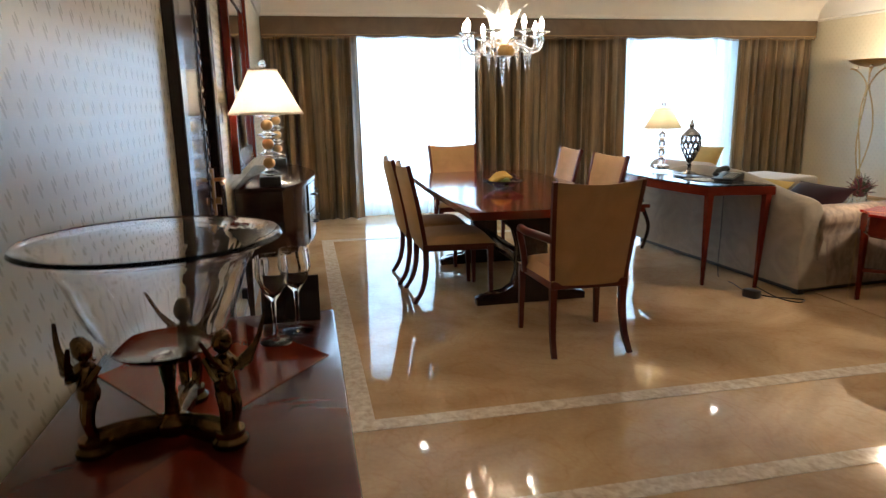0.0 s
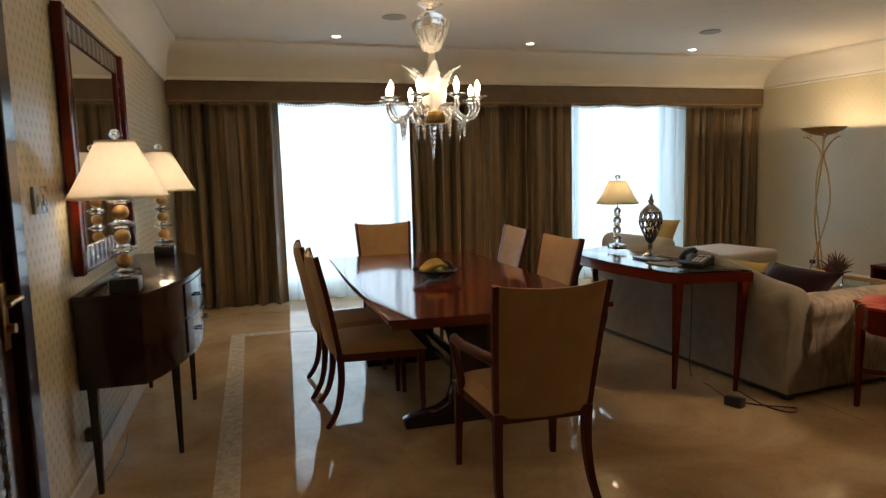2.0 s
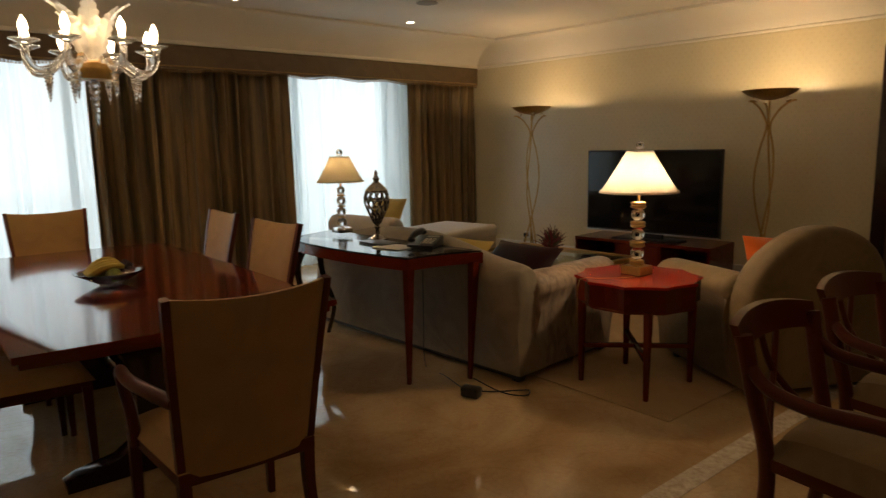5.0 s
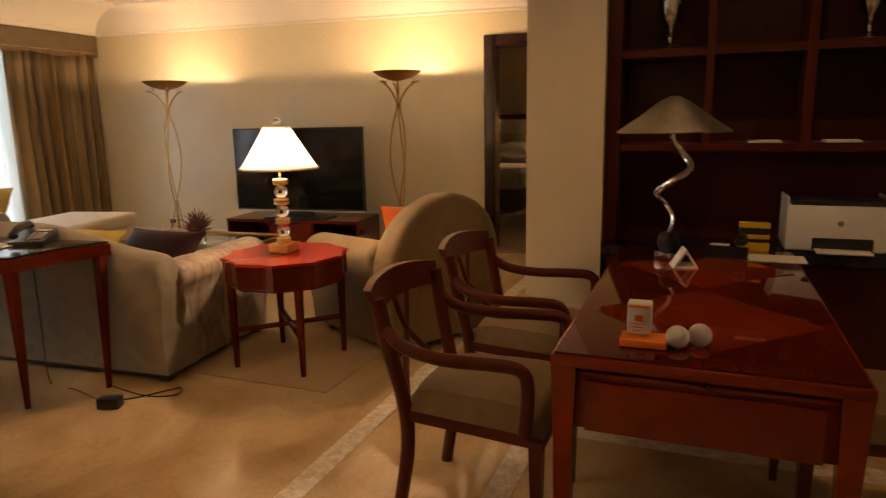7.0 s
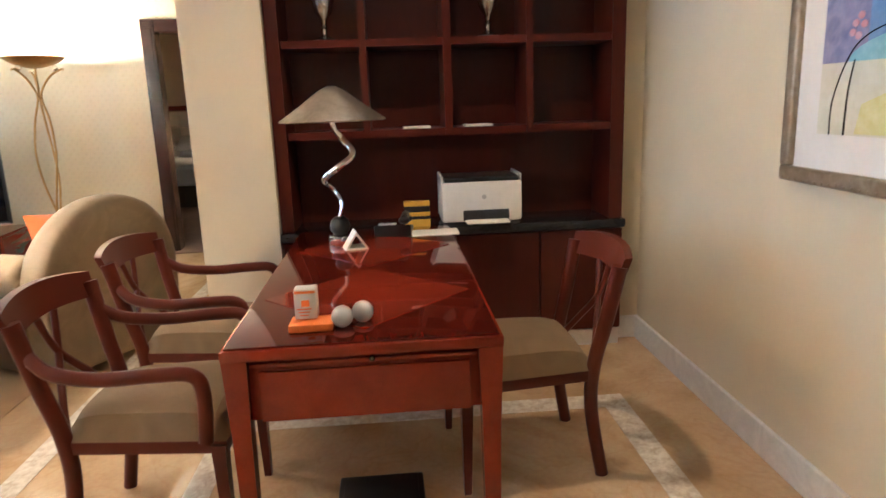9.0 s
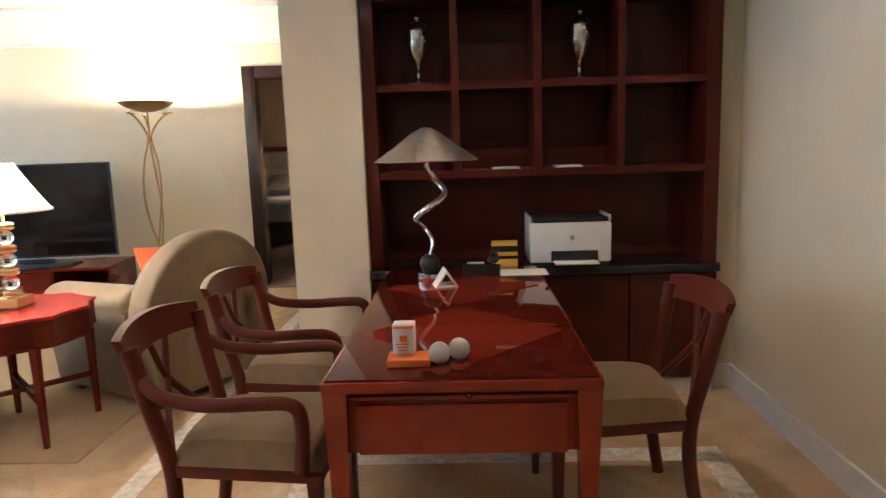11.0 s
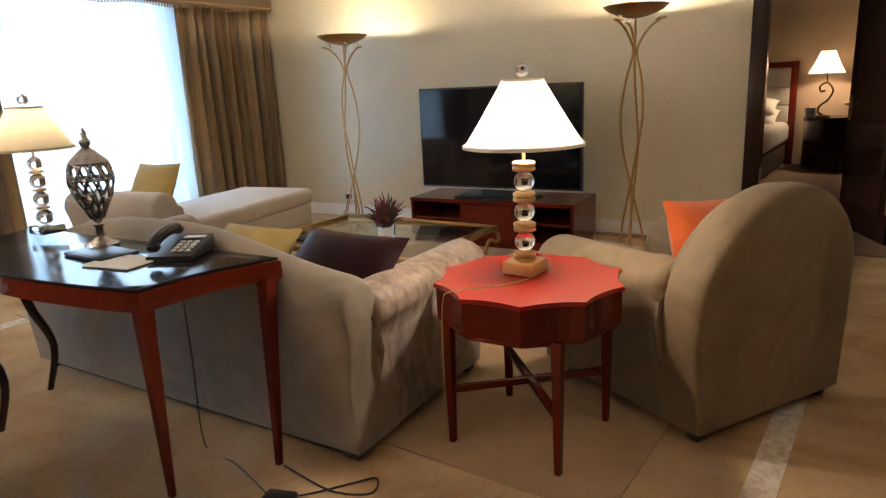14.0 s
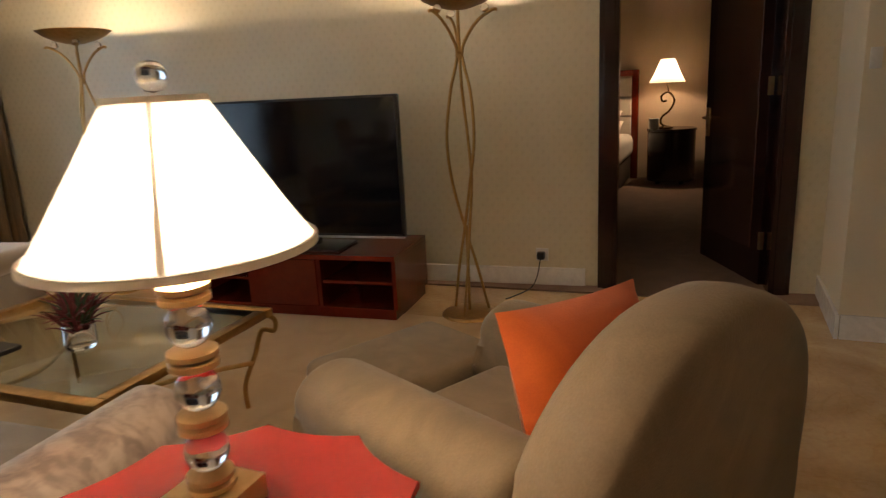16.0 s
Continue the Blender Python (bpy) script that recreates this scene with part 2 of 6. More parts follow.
DRAPE = noise_mat("bronze_striped_drape", (0.036, 0.024, 0.011), (0.30, 0.20, 0.095), 5.5, 0.42, bump=0.1, stretch=(2.2, 2.2, 0.05), fine=120, sheen=0.15, blotch=0.3, spread=0.13)
PELMETCLOTH = noise_mat("bronze_pelmet_silk", (0.10, 0.062, 0.030), (0.155, 0.10, 0.052), 4, 0.5, bump=0.1, fine=150, sheen=0.2)
FRINGE = noise_mat("gold_fringe", (0.20, 0.12, 0.05), (0.34, 0.22, 0.10), 20, 0.6, bump=0.3)
SHEER = cloth_glow_mat("white_sheer", (0.82, 0.92, 0.97), 0.46, 0.20)
SHADE = cloth_glow_mat("cream_lamp_shade", (0.86, 0.80, 0.70), 0.40)
YELSHADE = cloth_glow_mat("yellow_lamp_shade", (0.78, 0.68, 0.46), 0.4)
GLASS = glass_mat("clear_glass")
BLOWN = glass_mat("blown_glass", (0.97, 0.97, 0.96), 0.05)
BLOWN.node_tree.nodes["Principled BSDF"].inputs["Transmission Weight"].default_value = 0.9
FROST = glass_mat("frosted_glass", (0.90, 0.90, 0.88), 0.28)
FROST.node_tree.nodes["Principled BSDF"].inputs["Transmission Weight"].default_value = 0.55
CRYSTAL = glass_mat("crystal", (0.99, 0.99, 1.0), 0.01, 1.5)


def thin_glass_mat(name, tint):
    m, n, l, b = base_mat(name, 0.02)
    tr, gl, lw, mx = n.new("ShaderNodeBsdfTransparent"), n.new("ShaderNodeBsdfGlossy"), n.new("ShaderNodeLayerWeight"), n.new("ShaderNodeMixShader")
    tr.inputs[0].default_value, gl.inputs["Roughness"].default_value = (*tint, 1), 0.015
    pw, ad = n.new("ShaderNodeMath"), n.new("ShaderNodeMath")
    pw.operation, pw.inputs[1].default_value = "POWER", 4.0
    ad.operation, ad.inputs[1].default_value, ad.inputs[2].default_value = "MULTIPLY_ADD", 0.7, 0.04
    l.new(lw.outputs["Facing"], pw.inputs[0]), l.new(pw.outputs[0], ad.inputs[0]), l.new(ad.outputs[0], mx.inputs[0])
    l.new(tr.outputs[0], mx.inputs[1]), l.new(gl.outputs[0], mx.inputs[2]), l.new(mx.outputs[0], n["Material Output"].inputs[0])
    return m


SMOKE = thin_glass_mat("table_glass", (0.88, 0.94, 0.91))
GOLD = noise_mat("brushed_gold", (0.42, 0.25, 0.085), (0.56, 0.35, 0.13), 20, 0.32, 1.0, bump=0.05)
GILTWOOD = noise_mat("gilded_wood", (0.62, 0.38, 0.14), (0.76, 0.50, 0.21), 20, 0.33, 0.3, bump=0.05)
BRONZE = noise_mat("aged_bronze", (0.07, 0.042, 0.018), (0.24, 0.15, 0.065), 16, 0.22, 1.0, bump=0.3)
SILVER = noise_mat("tarnished_silver", (0.30, 0.27, 0.24), (0.62, 0.58, 0.53), 18, 0.25, 1.0, bump=0.2)
CHROME = noise_mat("chrome", (0.70, 0.68, 0.66), (0.80, 0.79, 0.78), 10, 0.12, 1.0)
STEEL = noise_mat("dull_aluminium", (0.40, 0.40, 0.40), (0.52, 0.52, 0.52), 14, 0.42, 1.0, bump=0.1)
BLACK = noise_mat("black_plastic", (0.012, 0.012, 0.013), (0.022, 0.022, 0.024), 20, 0.32, fine=300, bump=0.05)
SCREEN = noise_mat("black_screen", (0.004, 0.004, 0.006), (0.006, 0.006, 0.009), 3, 0.06)
STONE = noise_mat("black_granite", (0.008, 0.008, 0.010), (0.030, 0.030, 0.034), 60, 0.12, fine=200)
WHITE = noise_mat("white_plastic", (0.66, 0.65, 0.63), (0.74, 0.73, 0.71), 8, 0.4)
PAPER = noise_mat("white_paper", (0.74, 0.72, 0.68), (0.80, 0.78, 0.75), 6, 0.8)
LINEN = noise_mat("white_bed_linen", (0.66, 0.62, 0.58), (0.76, 0.72, 0.68), 5, 0.85, bump=0.2)
BRIGHT_ORANGE = noise_mat("orange_card", (0.72, 0.16, 0.01), (0.80, 0.21, 0.02), 9, 0.5)
YELLOW = noise_mat("yellow_card", (0.62, 0.36, 0.03), (0.72, 0.44, 0.05), 9, 0.5)
BULB = glow_mat("lit_bulb", (1.0, 0.80, 0.55), 16)
CANDLE = glow_mat("lit_candle_bulb", (1.0, 0.82, 0.58), 50)
DISC = glow_mat("downlight_lens", (1.0, 0.88, 0.70), 45)
MIRROR, _n, _l, _b = base_mat("mirror_glass", 0.02, 1.0)
_b.inputs["Base Color"].default_value = (0.86, 0.87, 0.86, 1)
BLUE1 = noise_mat("painted_blue", (0.10, 0.22, 0.50), (0.24, 0.40, 0.66), 9, 0.6)
BLUE2 = noise_mat("painted_cyan", (0.16, 0.42, 0.55), (0.36, 0.60, 0.68), 9, 0.6)
PAINTY = noise_mat("painted_yellow", (0.62, 0.58, 0.20), (0.72, 0.70, 0.40), 9, 0.6)
PAINTC = noise_mat("painted_cream", (0.62, 0.60, 0.46), (0.72, 0.70, 0.60), 9, 0.6)
PAINTR = noise_mat("painted_pink", (0.60, 0.20, 0.20), (0.60, 0.42, 0.50), 14, 0.6)
LEAFRED = noise_mat("red_leaf", (0.10, 0.015, 0.02), (0.22, 0.04, 0.04), 30, 0.5)
LEAFGREEN = noise_mat("dark_leaf", (0.03, 0.05, 0.02), (0.07, 0.10, 0.04), 30, 0.5)
FRUITY = noise_mat("banana_skin", (0.60, 0.42, 0.06), (0.70, 0.54, 0.12), 12, 0.45)
FRUITG = noise_mat("green_fruit_skin", (0.16, 0.22, 0.04), (0.32, 0.36, 0.08), 12, 0.4)
FRUITD = noise_mat("dark_fruit_skin", (0.03, 0.02, 0.03), (0.06, 0.03, 0.04), 12, 0.4)
HAZE = glow_mat("hazy_sky_backdrop", (0.80, 0.91, 1.0), 1.3)
PLINTHDARK = noise_mat("dark_bronze_cloth", (0.05, 0.035, 0.02), (0.08, 0.055, 0.03), 10, 0.8)

# ---- mesh helpers ----


def box(bm, c, s, bevel=0.0, m=None, seg=2):
    r = bmesh.ops.create_cube(bm, size=1.0, matrix=Matrix.Translation(c) @ Matrix.Diagonal((*s, 1)))
    if bevel:
        es = list({e for v in r["verts"] for e in v.link_edges})
        bv = bmesh.ops.bevel(bm, geom=es, offset=bevel, segments=seg, affect="EDGES", profile=0.5, clamp_overlap=True)
        vs = list({v for f in bv["faces"] for v in f.verts} | {v for v in r["verts"] if v.is_valid})
    else:
        vs = r["verts"]
    if m is not None:
        bmesh.ops.transform(bm, matrix=m, verts=vs)
    return vs


def lathe(bm, prof, seg=24, c=(0, 0, 0), sides=None):
    rings = []
    for r, z in prof:
        k = [bm.verts.new((c[0] + max(r, 0.0004) * math.cos(2 * math.pi * i / seg), c[1] + max(r, 0.0004) * math.sin(2 * math.pi * i / seg), c[2] + z)) for i in range(seg)]
        rings.append(k)
    for a, b in zip(rings, rings[1:]):
        for i in range(seg):
            bm.faces.new((a[i], a[(i + 1) % seg], b[(i + 1) % seg], b[i]))
    return [v for k in rings for v in k]


def ball(bm, c, r, seg=14, squash=1.0):
    n = seg // 2
    return lathe(bm, [(r * math.sin(math.pi * i / n), -r * squash * math.cos(math.pi * i / n)) for i in range(n + 1)], seg, c)


def spline(pts, steps=6):
    out, p = [], [Vector(q) for q in pts]
    for i in range(len(p) - 1):
        a, b, c, d = p[max(i - 1, 0)], p[i], p[i + 1], p[min(i + 2, len(p) - 1)]
        for k in range(steps):
            t = k / steps
            out.append(0.5 * ((2 * b) + (c - a) * t + (2 * a - 5 * b + 4 * c - d) * t * t + (3 * b - a - 3 * c + d) * t ** 3))
    return out + [p[-1]]


def tube(bm, pts, r, seg=8, flat=1.0, smooth_path=True, steps=6, side=None):
    """A bar along pts; r: one radius or one at each end; flat: width against thickness."""
    p = spline(pts, steps) if smooth_path and len(pts) > 2 else [Vector(q) for q in pts]
    n = len(p)
    rs = [r] * n if not isinstance(r, (tuple, list)) else [r[0] + (r[1] - r[0]) * i / (n - 1) for i in range(n)]
    rings = []
    ref = Vector(side) if side else None
    for i in range(n):
        t = (p[min(i + 1, n - 1)] - p[max(i - 1, 0)]).normalized()
        if ref is None:
            ref = Vector((0, 0, 1)) if abs(t.z) < 0.9 else Vector((1, 0, 0))
        u = (ref - t * ref.dot(t)).normalized()
        if side is None:
            ref = u
        v = t.cross(u)
        off = math.pi / 4 if seg == 4 else 0
        rings.append([bm.verts.new(p[i] + u * (rs[i] * flat * math.cos(2 * math.pi * k / seg + off)) + v * (rs[i] * math.sin(2 * math.pi * k / seg + off))) for k in range(seg)])
    for a, b in zip(rings, rings[1:]):
        for k in range(seg):
            bm.faces.new((a[k], a[(k + 1) % seg], b[(k + 1) % seg], b[k]))
    bm.faces.new(rings[0][::-1])
    bm.faces.new(rings[-1])


def prism(bm, poly, a, b, axis="z", bevel=0.0, seg=2):
    """A polygon pushed out from a to b along an axis. For axis x the polygon is (y, z), for y (x, z), for z (x, y)."""
    def at(p, h):
        return {"x": (h, p[0], p[1]), "y": (p[0], h, p[1]), "z": (p[0], p[1], h)}[axis]
    lo, hi = [bm.verts.new(at(p, a)) for p in poly], [bm.verts.new(at(p, b)) for p in poly]
    n = len(poly)
    fs = [bm.faces.new(lo[::-1]), bm.faces.new(hi)]
    for i in range(n):
        bm.faces.new((lo[i], lo[(i + 1) % n], hi[(i + 1) % n], hi[i]))
    if bevel:
        bmesh.ops.bevel(bm, geom=[e for f in fs for e in f.edges], offset=bevel, segments=seg, affect="EDGES", profile=0.5, clamp_overlap=True)


def pillow(bm, w, d, h, n=14, pinch=0.12, m=None, power=0.55):
    vs = []
    for sgn in (1, -1):
        grid = []
        for i in range(n + 1):
            row = []
            for j in range(n + 1):
                u, v = 2 * i / n - 1, 2 * j / n - 1
                t = max(0.0, (1 - abs(u) ** 2.6) * (1 - abs(v) ** 2.6)) ** power
                x = u * w / 2 * (1 - pinch * (1 - v * v) * abs(u) * 0.4)
                y = v * d / 2 * (1 - pinch * (1 - u * u) * abs(v) * 0.4)
                row.append(bm.verts.new((x, y, sgn * h / 2 * t)))
            grid.append(row)
        for i in range(n):
            for j in range(n):
                q = (grid[i][j], grid[i + 1][j], grid[i + 1][j + 1], grid[i][j + 1])
                bm.faces.new(q if sgn > 0 else q[::-1])
        vs += [v for r in grid for v in r]
    if m is not None:
        bmesh.ops.transform(bm, matrix=m, verts=vs)


SINGLE = {"back_frame", "hub_and_chain", "stem", "leg", "foot", "ornament", "banana", "apple", "shade_rim", "border_stripe", "door_frame", "window_bars", "tray_slot", "crystal", "candle_bulb", "cupboard_door", "handle", "back_panel", "key", "stretcher", "trestle", "mirror_frame", "door_panel", "stud_band", "polished_pane", "picture_frame"}


def loose_pieces(bm):
    left, out = set(bm.verts), []
    while left:
        stack, piece = [left.pop()], []
        while stack:
            v = stack.pop()
            piece.append(v)
            for e in v.link_edges:
                o = e.other_vert(v)
                if o in left:
                    left.remove(o)
                    stack.append(o)
        out.append(piece)
    return sorted(out, key=lambda p: (round(min(v.co.x for v in p), 3), round(min(v.co.y for v in p), 3), round(min(v.co.z for v in p), 3)))


def done(name, bm, mat, parent=None, smooth=True, label=""):
    """Makes an object of bm; a part that comes in loose pieces becomes one object a piece."""
    if name in SINGLE and parent is not None:
        bmesh.ops.remove_doubles(bm, verts=bm.verts, dist=0.00005)
        pieces = loose_pieces(bm)
        if 1 < len(pieces) <= 60:
            for p in pieces:
                b2, index = bmesh.new(), {}
                for v in p:
                    index[v] = b2.verts.new(v.co)
                for f in {f for v in p for f in v.link_faces}:
                    b2.faces.new([index[v] for v in f.verts])
                ob = finish(name, b2, mat, parent, smooth, label)
            bm.free()
            return ob
    return finish(name, bm, mat, parent, smooth, label)


def finish(name, bm, mat, parent, smooth, label):
    bmesh.ops.remove_doubles(bm, verts=bm.verts, dist=0.00005)
    bmesh.ops.recalc_face_normals(bm, faces=bm.faces)
    me = bpy.data.meshes.new(name)
    bm.to_mesh(me)
    bm.free()
    me.materials.append(mat)
    if smooth:
        me.polygons.foreach_set("use_smooth", [True] * len(me.polygons))
        me.set_sharp_from_angle(angle=radians(38))
    ob = new(name, me)
    if parent is not None:
        ob.parent = parent
    return tagged(ob, label)


def thing(name, label, category, x=0, y=0, z=0, rz=0, group=""):
    ob = new(name)
    ob.empty_display_size = 0.1
    ob.matrix_basis = pose(x, y, z, 0, 0, rz)
    return tagged(ob, label, category, group)


def structure(name, bm, mat, label, smooth=False):
    return tagged(done(name, bm, mat, None, smooth), label, kind="structure")


def B():
    return bmesh.new()


# ---- room shell ----
H = 2.75
WX0, WY0, WX1, WY1 = 7.385, 8.45, 7.85, 3.62  # two points on the television wall
SLOPE = math.degrees(math.atan2(WX1 - WX0, WY0 - WY1))


def wall_x(y):
    return WX0 + (WX1 - WX0) * (WY0 - y) / (WY0 - WY1)


def run(bm, p, q, z0, z1, thick):
    """A wall piece from p to q; its thickness lies to the right of the way from p to q."""
    d = (Vector(q) - Vector(p)).normalized()
    nrm = Vector((d.y, -d.x)) * thick
    poly = [p, q, (q[0] + nrm.x, q[1] + nrm.y), (p[0] + nrm.x, p[1] + nrm.y)]
    prism(bm, poly, z0, z1)


bm = B()
prism(bm, [(-0.3, -2.1), (8.0, -2.1), (8.0, 9.2), (-0.3, 9.2)], -0.12, 0.0)
structure("floor", bm, MARBLE, "polished golden beige marble floor with inlaid borders")
bm = B()
prism(bm, [(7.88, 0.3), (13.2, 0.3), (13.2, 7.5), (7.42, 7.5), (7.52, 7.2)], -0.10, 0.012)
structure("floor_bedroom", bm, BEDCARPET, "brown carpet on the bedroom floor")
# inlaid border strips
bm = B()
for x0, y0, x1, y1 in ((0.55, 2.79, 7.1, 2.89), (0.55, 2.89, 0.67, 7.02), (0.55, 7.02, 7.1, 7.13), (0.55, 2.07, 4.07, 2.17), (3.95, 0.46, 4.07, 2.07), (0.55, 0.35, 4.07, 0.46)):
    box(bm, ((x0 + x1) / 2, (y0 + y1) / 2, 0.0), (x1 - x0, y1 - y0, 0.004))
structure("floor_inlay", bm, INLAY, "pale speckled stone border inlaid in the floor")
bm = B()
box(bm, (5.52, 5.25, 0.002), (3.04, 4.08, 0.012), 0.004)
tagged(done("area_rug", bm, CARPET), "plain beige cut-pile carpet under the sofas", "rug")

bm = B()
run(bm, (0, -2.0), (0, 2.55), 0, H + 0.1, -0.15), run(bm, (0, 3.53), (0, 8.95), 0, H + 0.1, -0.15), run(bm, (0, 2.55), (0, 3.53), 2.12, H + 0.1, -0.15)
structure("wall_west", bm, WALLPAPER, "cream patterned wallpaper wall with a dark door")
bm = B()
y0 = 8.66
for x0, x1, z0, z1 in ((0, 0.92, 0, H + 0.1), (2.78, 4.45, 0, H + 0.1), (6.4, 7.6, 0, H + 0.1), (0.92, 2.78, 2.32, H + 0.1), (4.45, 6.4, 2.32, H + 0.1), (0.92, 2.78, 0, 0.10), (4.45, 6.4, 0, 0.10)):
    box(bm, ((x0 + x1) / 2, y0 + 0.12, (z0 + z1) / 2), (x1 - x0, 0.24, z1 - z0))
structure("wall_north", bm, PLASTER, "plain window wall behind the curtains")
bm = B()
DY0, DY1 = 2.47, 3.60
run(bm, (wall_x(DY1), DY1), (WX0 - 0.02, 8.66), 0, H + 0.1, 0.16)
run(bm, (wall_x(DY0), DY0), (wall_x(DY1), DY1), 2.19, H + 0.1, 0.16)
run(bm, (wall_x(2.30), 2.30), (wall_x(DY0), DY0), 0, H + 0.1, 0.16)
structure("wall_east", bm, WALLPAPER, "cream patterned wallpaper wall behind the television")
bm = B()
prism(bm, [(7.27, -0.2), (8.1, -0.2), (8.1, 2.305), (7.27, 2.305)], 0, H + 0.1)
structure("wall_pier", bm, PLASTER, "plain cream wall beside the bedroom door")
bm = B()
box(bm, (4.86, -0.10, 1.43), (5.0, 0.2, 2.86))
structure("wall_south", bm, PLASTER, "cream wall with a framed painting")
bm = B()
box(bm, (1.2, -2.08, 1.43), (2.8, 0.16, 2.86)), box(bm, (2.44, -1.15, 1.43), (0.16, 1.7, 2.86))
structure("wall_entry", bm, PLASTER, "plain walls closing the entry lobby")
bm = B()
prism(bm, [(4.65, 1.945), (5.12, 1.945), (5.12, 2.335), (4.65, 2.335)], 0, H + 0.1)
prism(bm, [(5.02, 0.0), (5.12, 0.0), (5.12, 1.945), (5.02, 1.945)], 0, H + 0.1)
prism(bm, [(4.80, 0.0), (5.02, 0.0), (5.02, 0.13), (4.80, 0.13)], 0, H + 0.1)
structure("wall_partition", bm, PLASTER, "cream column and partition holding the bookcase")
bm = B()
prism(bm, [(-0.15, -2.15), (8.1, -2.15), (8.1, 8.9), (-0.15, 8.9)], H, H + 0.12)
structure("ceiling", bm, CEIL, "plain pale painted ceiling")

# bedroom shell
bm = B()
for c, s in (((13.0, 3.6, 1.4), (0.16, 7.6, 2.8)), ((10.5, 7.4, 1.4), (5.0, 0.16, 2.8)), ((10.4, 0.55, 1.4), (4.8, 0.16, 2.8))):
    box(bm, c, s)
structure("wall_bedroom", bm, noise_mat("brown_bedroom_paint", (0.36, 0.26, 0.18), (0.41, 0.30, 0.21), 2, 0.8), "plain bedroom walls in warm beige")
bm = B()
box(bm, (10.55, 3.6, 2.76), (4.9, 7.4, 0.1))
structure("ceiling_bedroom", bm, CEIL, "plain bedroom ceiling")


def cornice(bm, p, q, drop, out):
    d = (Vector(q) - Vector(p)).normalized()
    nrm = Vector((-d.y, d.x))
    prof = [(0.0, H), (0.0, H - drop), (0.022, H - drop), (0.03, H - drop + 0.018), (0.02, H - drop + 0.035), (0.03, H - drop + 0.05)]
    for i in range(7):
        a = i / 6 * math.pi / 2
        prof.append((0.035 + (out - 0.06) * (1 - math.cos(a)), H - drop + 0.06 + (drop - 0.095) * math.sin(a)))
    prof += [(out, H - 0.03), (out, H)]
    prof = [(a, z - 0.002) for a, z in prof]
    r0 = [bm.verts.new((p[0] + nrm.x * a, p[1] + nrm.y * a, z)) for a, z in prof]
    r1 = [bm.verts.new((q[0] + nrm.x * a, q[1] + nrm.y * a, z)) for a, z in prof]
    for i in range(len(prof)):
        j = (i + 1) % len(prof)
        bm.faces.new((r0[i], r0[j], r1[j], r1[i]))
    bm.faces.new(r0), bm.faces.new(r1[::-1])


bm = B()
cornice(bm, (0.002, 8.5), (0.002, -1.9), 0.34, 0.18)
cornice(bm, (wall_x(2.32), 2.32), (WX0, 8.5), 0.34, 0.18)
structure("trim_cornice", bm, CEIL, "moulded white plaster cornice", True)
bm = B()
prism(bm, [(8.30, 2.425), (8.66, 2.425), (8.66, H - 0.004), (7.84, H - 0.004), (7.84, H - 0.03), (7.87, H - 0.04), (8.0, H - 0.055), (8.16, H - 0.12), (8.25, H - 0.20), (8.28, H - 0.27), (8.30, H - 0.29)], 0.01, 7.43, "x")
structure("trim_bulkhead", bm, CEIL, "curved plaster cove above the curtain pelmet", True)


def skirting(bm, p, q, h=0.13):
    d = (Vector(q) - Vector(p)).normalized()
    n = Vector((-d.y, d.x))
    poly = [p, (p[0] + n.x * 0.018, p[1] + n.y * 0.018), (q[0] + n.x * 0.018, q[1] + n.y * 0.018), q]
    prism(bm, poly, 0.0, h, "z", 0.004)


bm = B()
for p, q in (((0.001, 8.5), (0.001, 3.62)), ((0.001, 2.46), (0.001, -1.9)), ((wall_x(3.68), 3.68), (wall_x(8.5), 8.5)), ((7.27, 0.05), (7.27, 2.3)), ((7.25, 2.305), (7.98, 2.305)),
             ((2.4, 0.001), (4.8, 0.001)), ((4.8, 0.0), (4.8, 0.13)), ((4.648, 1.94), (4.648, 2.34)), ((4.65, 2.336), (5.12, 2.336))):
    skirting(bm, p, q)
box(bm, (4.86, 1.04, 0.045), (0.3, 1.8, 0.09))
structure("baseboard", bm, SKIRT, "veined white marble skirting")

# windows
for k, (x0, x1) in enumerate(((0.92, 2.78), (4.45, 6.4))):
    w = tagged(new(f"window_{k + 1}"), "tall window with pale aluminium glazing bars", kind="structure")
    bm = B()
    for c, s in ((((x0 + x1) / 2, 8.78, 0.13), (x1 - x0, 0.07, 0.06)), (((x0 + x1) / 2, 8.78, 2.29), (x1 - x0, 0.07, 0.06)), ((x0 + 0.03, 8.78, 1.21), (0.06, 0.07, 2.1)), ((x1 - 0.03, 8.78, 1.21), (0.06, 0.07, 2.1)), *(((bx, 8.78, 1.21), (0.07, 0.08, 2.04)) for bx in ((2.47,) if k == 0 else (4.87, 6.17)))):
        box(bm, c, s, 0.006)
    done("window_bars", bm, WHITE, w, False)
    bm = B()
    box(bm, ((x0 + x1) / 2, 8.80, 1.2), (x1 - x0 - 0.1, 0.012, 2.1))
    g = done("pane", bm, GLASS, w, False)
    g.visible_shadow = False
bm = B()
box(bm, (4, 640, 110), (1600, 0.2, 420))
structure("backdrop", bm, HAZE, "bright hazy sky outside")
bm = B()
prism(bm, [(-400, 9.3), (400, 9.3), (400, 800), (-400, 800)], -30.2, -30)
structure("ground", bm, noise_mat("far_ground", (0.22, 0.24, 0.25), (0.36, 0.37, 0.37), 0.05, 0.9), "far hazy ground below the windows")

# bedroom doorway: frame and open leaf
bm = B()
ang = SLOPE


